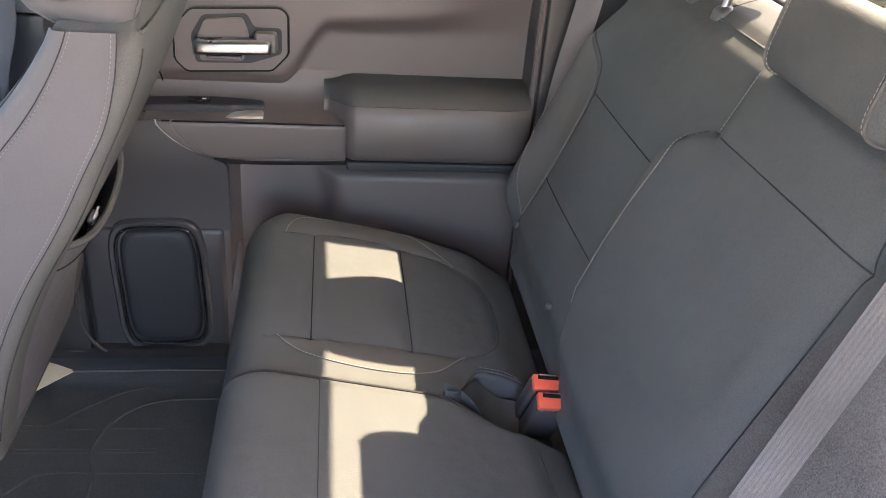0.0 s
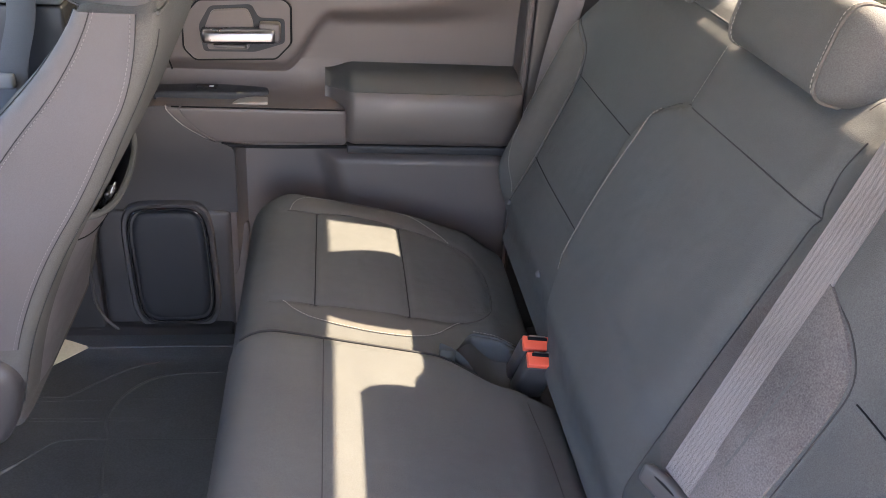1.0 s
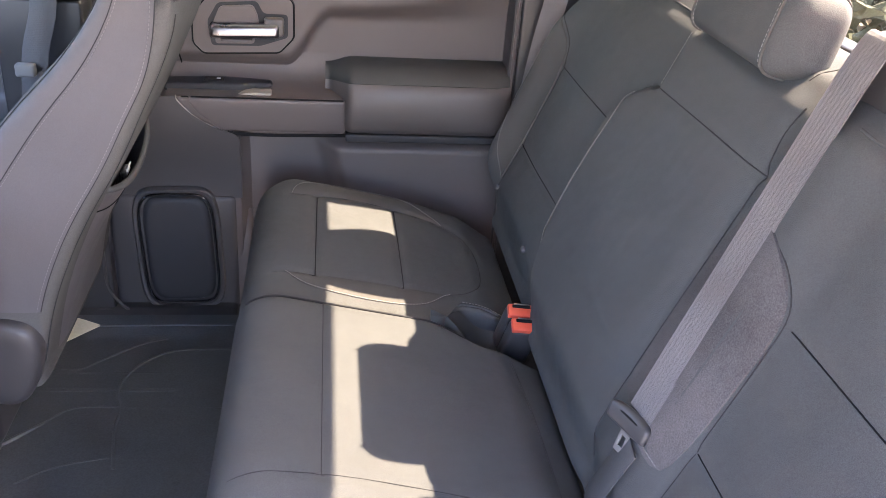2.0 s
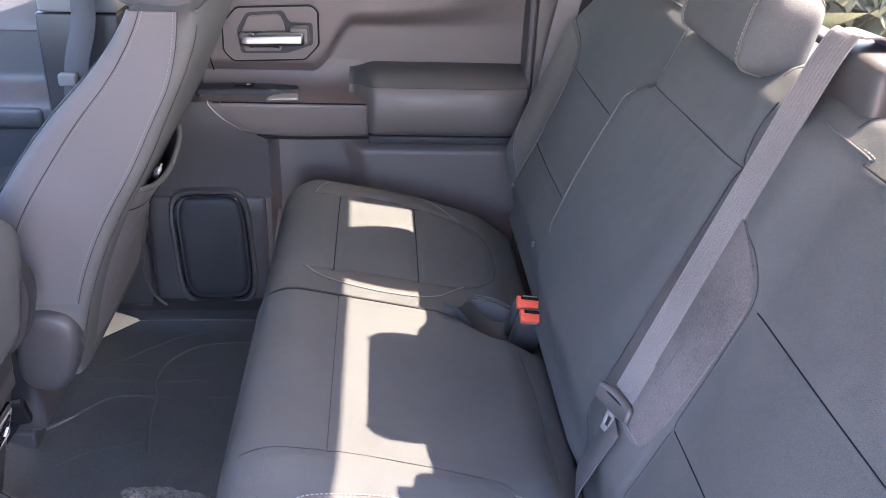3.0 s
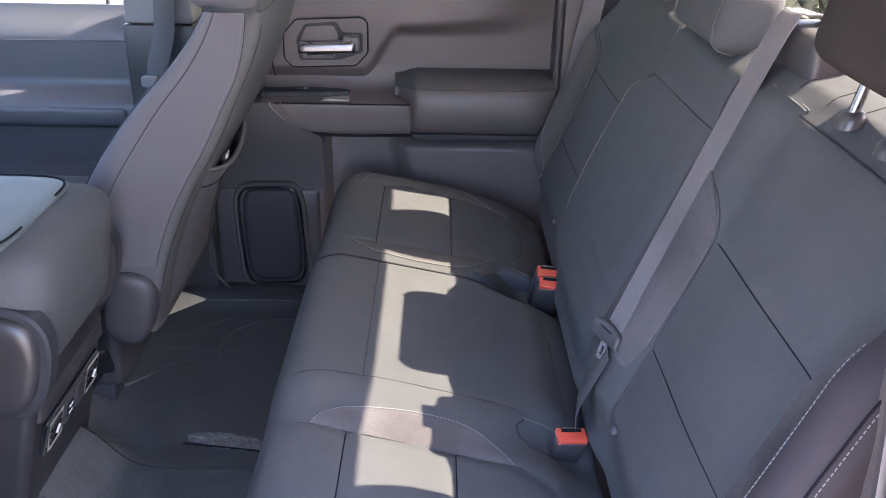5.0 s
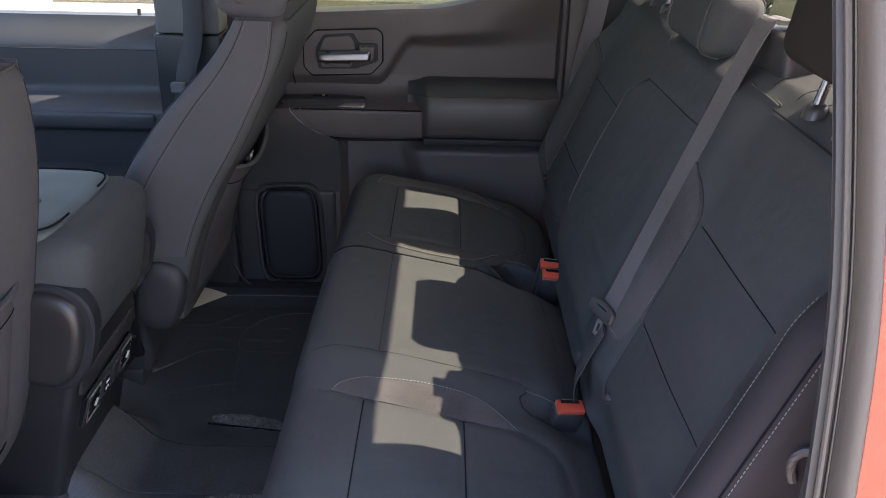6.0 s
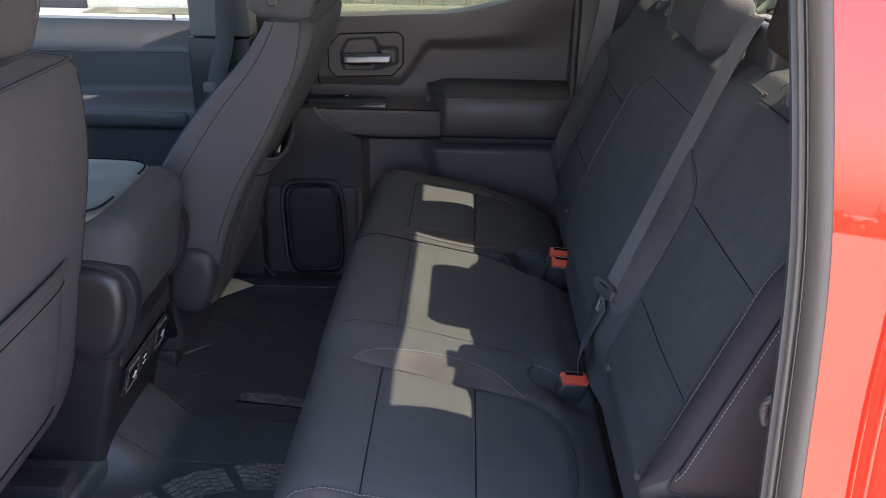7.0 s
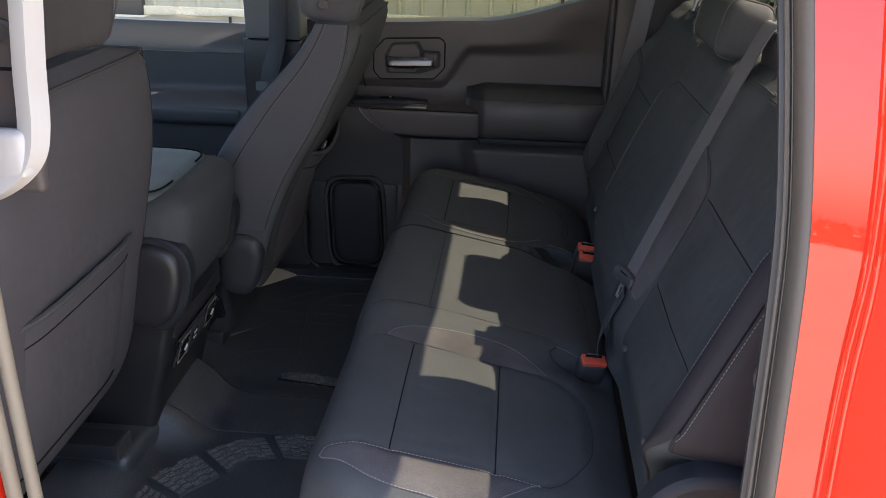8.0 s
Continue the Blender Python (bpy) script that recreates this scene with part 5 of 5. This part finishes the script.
def front_buckle():
    """The front seat's own buckle, low beside the console."""
    b = thing("front_belt_buckle", (-0.770, 0.172, 0.03), "black front seat belt buckle low beside the console", "seat belt buckle")
    m = pose(-0.690, 0.176, 0.195, 16, -6, 10) @ Matrix.Scale(0.9, 4)
    h = part("housing", turned(rbox((-0.018, -0.011, -0.06), (0.018, 0.011, 0.0), 0.006, 0.02), m), SEAM, b)
    part("slot", turned(rbox((-0.012, -0.004, -0.001), (0.012, 0.004, 0.0012), 0.0005, 0.02), m), BLACK, h)
    part("stalk", tube(smooth_line([(-0.694, 0.182, 0.150), (-0.735, 0.172, 0.09), (-0.770, 0.172, 0.03)], 5), 0.008, 8), SEAM, b)
    return b


front_buckle()


def centre_belt():
    b = thing("centre_seat_belt", (0.41, -0.165, 0.91), "grey webbing centre seat belt with a black latch plate", "seat belt")
    pts = [Vector((0.465, -0.190, 0.900)), Vector((0.440, -0.190, 0.924)), Vector((0.410, -0.191, 0.930)), Vector((0.388, -0.192, 0.914)), Vector((0.330, -0.203, 0.777)), Vector((0.273, -0.214, 0.639)), Vector((0.216, -0.226, 0.501))]
    part("webbing", tube(smooth_line(pts, 8), 0, bm=None, flat=(0.0215, 0.0011, (-0.2, 0.96, 0.0), 8)), WEBBING, b, "", 8)
    m = look((0.206, -0.226, 0.486), on_back(-0.21, 0.62, 0.025)) @ pose(0, 0, 0, 0, 0, 0)
    pl = part("latch_plate", turned(rbox((-0.034, -0.0065, -0.014), (0.034, 0.0065, 0.014), 0.0062, 0.006, lambda p: Vector((p.x, p.y + 3.0 * p.x * p.x, p.z * (1 - 220 * p.x * p.x) - 0.004))), m), BLACK, b, "black latch plate")
    part("plate_slot", turned(rbox((-0.025, -0.0072, -0.0115), (0.025, 0.0072, -0.0085), 0.001, 0.02), m), SEAM, pl)
    tongue = bmesh.new()
    for lo, hi in (((-0.0105, 0.008), (-0.0045, 0.044)), ((0.0045, 0.008), (0.0105, 0.044)), ((-0.0105, 0.036), (0.0105, 0.046)), ((-0.0105, 0.006), (0.0105, 0.020))):
        rbox((lo[0] * 0.8, -0.0013, lo[1] * 0.8), (hi[0] * 0.8, 0.0013, hi[1] * 0.8), 0.0010, 0.02, None, tongue)
    part("tongue", turned(tongue, m), PILLAR_GREY, pl, "pale steel belt tongue with a square hole")
    low = [Vector((0.205, -0.244, 0.474)), Vector((0.184, -0.240, 0.42)), Vector((0.172, -0.232, 0.375)), Vector((0.176, -0.222, 0.325))]
    part("lap_webbing", tube(smooth_line(low, 8), 0, flat=(0.0235, 0.0012, (0.2, 1, 0.2))), WEB_DARK, b)
    # darker trim colour stands for the headrest's shade on the guide
    part("belt_guide", rbox((0.398, -0.272, 0.835), (0.475, -0.145, 0.916), 0.014, 0.03), TRIM_DARK, b, "grey plastic belt guide with the headrest's shade in its colour")
    return b


centre_belt()


def strap(name, pts, w, dirn, mat, label):
    b = thing(name, pts[-1], label, "seat belt")
    part("webbing", tube(smooth_line(pts, 6), 0, flat=(w, 0.0009, dirn)), mat, b)
    return b


strap("rear_seat_belt", [(0.36, 0.755, 1.15), (0.335, 0.752, 0.95), (0.312, 0.748, 0.78), (0.290, 0.742, 0.66), (0.27, 0.735, 0.52)], 0.0235, (1, 0, 0), WEBBING, "plum grey webbing seat belt hanging by the rear pillar")
fb = strap("front_seat_belt", [(-0.645, 0.735, 1.15), (-0.650, 0.728, 0.90), (-0.656, 0.722, 0.72), (-0.680, 0.705, 0.61), (-0.700, 0.69, 0.40)], 0.0235, (1, 0, 0), WEB_DARK, "dark webbing seat belt hanging on the middle pillar")
part("latch_plate", rbox((-0.712, 0.682, 0.585), (-0.676, 0.700, 0.610), 0.005, 0.02), PILLAR_GREY, fb)

# ---- grab handle on the driver side pillar ----
gh = thing("grab_handle", (-0.60, -0.72, 0.90), "pale plastic grab handle on the driver side pillar", "grab handle")
loop = smooth_line([(q[0] - 0.004, q[1], q[2]) for q in [(-0.70, -0.735, 0.752), (-0.655, -0.725, 0.757), (-0.610, -0.712, 0.776), (-0.578, -0.704, 0.806), (-0.566, -0.700, 0.845), (-0.560, -0.700, 0.92), (-0.547, -0.702, 1.05), (-0.552, -0.704, 1.12), (-0.60, -0.715, 1.165), (-0.70, -0.735, 1.17)]], 8)
grip = part("grip", tube(loop, 0, flat=(0.0145, 0.0115, (0.35, 0.94, 0.0))), GREY_TRIM, gh)
part("foot", rbox((-0.74, -0.722, 0.768), (-0.574, -0.692, 0.846), 0.012, 0.010, lambda p: Vector((p.x, p.y, p.z + 0.018 * step01(-0.64, -0.58, p.x) * (0.846 - p.z) / 0.076))), GREY_TRIM, gh, "broad pale foot")
part("grip_line", tube([p + Vector((0.002, -0.0125, 0.0)) for p in loop[20:64]], 0.0010, 5), TRIM, grip)
part("mount", rbox((-0.70, -0.690, 0.76), (-0.575, -0.668, 1.16), 0.008, 0.05), TRIM, gh, "dark recessed mount")
part("bolt_cap", loft([oval((-0.594, -0.690 - d, 0.957), (1, 0, 0), (0, 0, 1), r, r, 2, 24) for d, r in ((-0.01, 0.014), (0.004, 0.014), (0.006, 0.010), (0.004, 0.006))]), TRIM_SOFT, gh)
part("mount_gap", rbox((-0.70, -0.692, 0.911), (-0.577, -0.689, 0.915), 0.001, 0.05), SEAM, gh)

# front edge of the open doorway
fs = thing("front_door_seal", (-0.56, -0.86, 0.3), "rubber weatherstrip on the middle pillar, beige light in its colour", "seal")
part("lip", tube([(-0.557 + 0.03 * (0.55 - z) + 0.02 * max(0, z - 0.6), -0.85, z) for z in lin(-0.02, 1.20, 20)], 0.0085, 10), SEAL_LIT, fs)
part("inner_lip", tube([(-0.575 + 0.03 * (0.55 - z) + 0.02 * max(0, z - 0.6), -0.862, z) for z in lin(-0.02, 1.20, 20)], 0.009, 10), SEAL_LIT, fs)
part("pillar_skin", sheet(lambda u, v: (-0.590 - v + 0.03 * (0.55 - u) + 0.02 * max(0, u - 0.6), -0.868 - 0.02 * math.sin(v * 14), u), lin(-0.3, 1.25, 16), [0, 0.01, 0.03, 0.06, 0.10], (0, 0.02, 0)), RED, body, "red painted middle pillar")

# the opened rear driver door, swung out beside the doorway
od = thing("door_3", (-0.66, -1.45, 0.0), "opened rear driver door, red outside with dark trim inside", "door", kind="structure")
part("door_skin", rbox((-0.80, -1.98, -0.20), (-0.73, -0.96, 0.76), 0.03, 0.1, lambda p: Vector((p.x - 0.12 * (p.y + 0.96) * -1, p.y, p.z))), RED, od, "red painted outer skin")
part("door_panel", rbox((-0.727, -1.95, -0.16), (-0.66, -0.98, 0.74), 0.03, 0.1, lambda p: Vector((p.x - 0.12 * (p.y + 0.96) * -1, p.y, p.z))), TRIM, od, "dark plastic inner trim")
for y0, y1 in ((-1.98, -1.93), (-1.01, -0.96)):
    part("window_post", rbox((-0.78, y0, 0.74), (-0.73, y1, 1.22), 0.01, 0.1, lambda p: Vector((p.x + 0.12 * (p.y + 0.96), p.y, p.z))), BLACK, od)
part("window_rail", rbox((-0.78, -1.98, 1.20), (-0.73, -0.96, 1.25), 0.01, 0.1, lambda p: Vector((p.x + 0.12 * (p.y + 0.96), p.y, p.z))), BLACK, od)

# hook and clip beside the rear seat
hk = thing("coat_hook", (0.304, -0.735, 0.60), "small grey hook on the rear pillar trim", "hook")
part("hook", tube(smooth_line([(0.322, -0.740, 0.612), (0.310, -0.734, 0.611), (0.301, -0.732, 0.602), (0.300, -0.732, 0.588), (0.304, -0.733, 0.575)], 5), 0.005, 8), TRIM_SOFT, hk)
part("hook_plate", rbox((0.312, -0.760, 0.570), (0.335, -0.736, 0.625), 0.004, 0.02), TRIM, hk)

# a small remote in the passenger seat's map pocket, and sunlight painted on the floor
rm = thing("remote_control", (-0.49, 0.43, 0.44), "black and chrome remote sticking out of the map pocket", "remote control")
mm = pose(-0.488, 0.45, 0.478, 0, 24, 0) @ pose(0, 0, 0, 25, 0, 0)
rb = part("body", turned(rbox((-0.007, -0.024, -0.035), (0.007, 0.024, 0.030), 0.006, 0.02), mm), GLOSS, rm)
part("trim_band", turned(rbox((-0.0075, -0.0245, 0.012), (0.0075, 0.0245, 0.016), 0.003, 0.02), mm), CHROME, rb)
part("key_ring", turned(tube([Vector((0.002, 0.014 * math.cos(q), 0.040 + 0.014 * math.sin(q))) for q in lin(0, 6.2832, 25)], 0.0018, 6), mm), STEEL, rb)
part("cap", turned(rbox((-0.006, -0.012, 0.028), (0.006, 0.012, 0.042), 0.005, 0.02), mm), STEEL, rb)
# thin cream sheet painted as a triangle of sunlight on the floor
single("sun_triangle", sheet(lambda u, v: (-0.72 + u * 0.10 * (1 - 0.9 * v), 0.735 - v * 0.10 - 0.035 * u, 0.034 + 0.004 * math.sin(u * 4)), lin(0, 1, 6), lin(0, 1, 6), (0, 0, -0.001)), FLOOR_SUN, "cream triangle of painted sunlight on the floor by the sill", "paper")

# ---- outdoors ----
def building():
    b = thing("metal_building", (-4.0, 10.2, GROUND), "long pale metal building with ribbed walls", "building")
    us = []
    x = -40.0
    while x < 45:
        us += [x, x + 0.02, x + 0.05, x + 0.07]
        x += 0.30
    def face(u, v):
        k = (u + 40.0) % 0.30
        return (u, 10.2 - (0.035 if 0.015 < k < 0.055 else 0.0), v)
    part("wall", sheet(face, us, [GROUND + 0.05, GROUND + 4.5], (0, 0.1, 0)), METAL_WALL, b)
    part("footing", rbox((-40, 10.14, GROUND), (45, 10.35, GROUND + 0.12), 0.01, 5), CONCRETE, b)
    part("doorway", rbox((-8.6, 10.10, GROUND), (-5.0, 10.32, GROUND + 3.2), 0.02, 1), BLACK, b, "dark open doorway")
    return b


building()
single("grass_strip", sheet(lambda u, v: (u, v, GROUND + 0.02 + 0.02 * noise.noise((u * 3, v * 3, 0))), lin(-4.9, 20, 120), lin(9.72, 10.12, 8), (0, 0, -0.05)), DRY_GRASS, "dry grass strip along the building", "grass", kind="stuff")



def shrubs():
    """Low shrubs on the far side, of many leaf clumps, coloured dark for shade."""
    bm = bmesh.new()
    rng = random.Random(12)
    for k in range(3600):
        c = Vector((rng.uniform(2.4, 9.5), rng.uniform(5.6, 9.2), 0))
        c.z = GROUND + rng.uniform(0.0, 0.75 + 0.25 * math.sin(c.x * 2.3) * math.sin(c.y * 1.7))
        r = rng.uniform(0.05, 0.12)
        v = [bm.verts.new(c + Vector((rng.gauss(0, r), rng.gauss(0, r), rng.gauss(0, r)))) for q in range(5)]
        for a, b, c2 in ((0, 1, 2), (0, 2, 3), (1, 3, 4), (2, 4, 0)):
            bm.faces.new([v[a], v[b], v[c2]])
    return bm


single("low_shrubs", shrubs(), SHRUB, "low green brown shrubs beside the paving, shade in their colour", "shrubs", kind="stuff")


def far_trees():
    """A far row of bushes and trees behind the truck, of many leaf clumps."""
    bm = bmesh.new()
    rng = random.Random(4)
    for k in range(900):
        y = rng.uniform(-14, 14)
        h = 1.6 + 1.8 * (0.5 + 0.5 * math.sin(y * 0.9 + 1.3 * math.sin(y * 0.4)))
        c = Vector((rng.uniform(15.0, 17.5), y, GROUND + rng.uniform(0.0, h)))
        r = rng.uniform(0.12, 0.35)
        v = [bm.verts.new(c + Vector((rng.gauss(0, r), rng.gauss(0, r), rng.gauss(0, r)))) for q in range(5)]
        for a, b, c2 in ((0, 1, 2), (0, 2, 3), (1, 3, 4), (2, 4, 0)):
            bm.faces.new([v[a], v[b], v[c2]])
    return bm


def far_hedge():
    """A low far line of trees and sheds' outlines on the open side, of many leaf clumps."""
    bm = bmesh.new()
    rng = random.Random(9)
    for k in range(5200):
        x = rng.uniform(-90, 60)
        h = 1.25 + 0.45 * math.sin(x * 0.31) * math.sin(x * 0.13 + 1) + (1.0 if x % 17 < 1.2 else 0)
        c = Vector((x, rng.uniform(-64, -60), GROUND + rng.uniform(0.0, h)))
        r = rng.uniform(0.12, 0.32)
        v = [bm.verts.new(c + Vector((rng.gauss(0, r), rng.gauss(0, r), rng.gauss(0, r)))) for q in range(5)]
        for a, b, c2 in ((0, 1, 2), (0, 2, 3), (1, 3, 4), (2, 4, 0)):
            bm.faces.new([v[a], v[b], v[c2]])
    return bm


single("far_hedge", far_hedge(), LEAF, "far dark line of trees beyond the open paving", "trees", kind="stuff")
single("far_trees", far_trees(), LEAF, "far green bushes and trees behind the truck", "trees", kind="stuff")
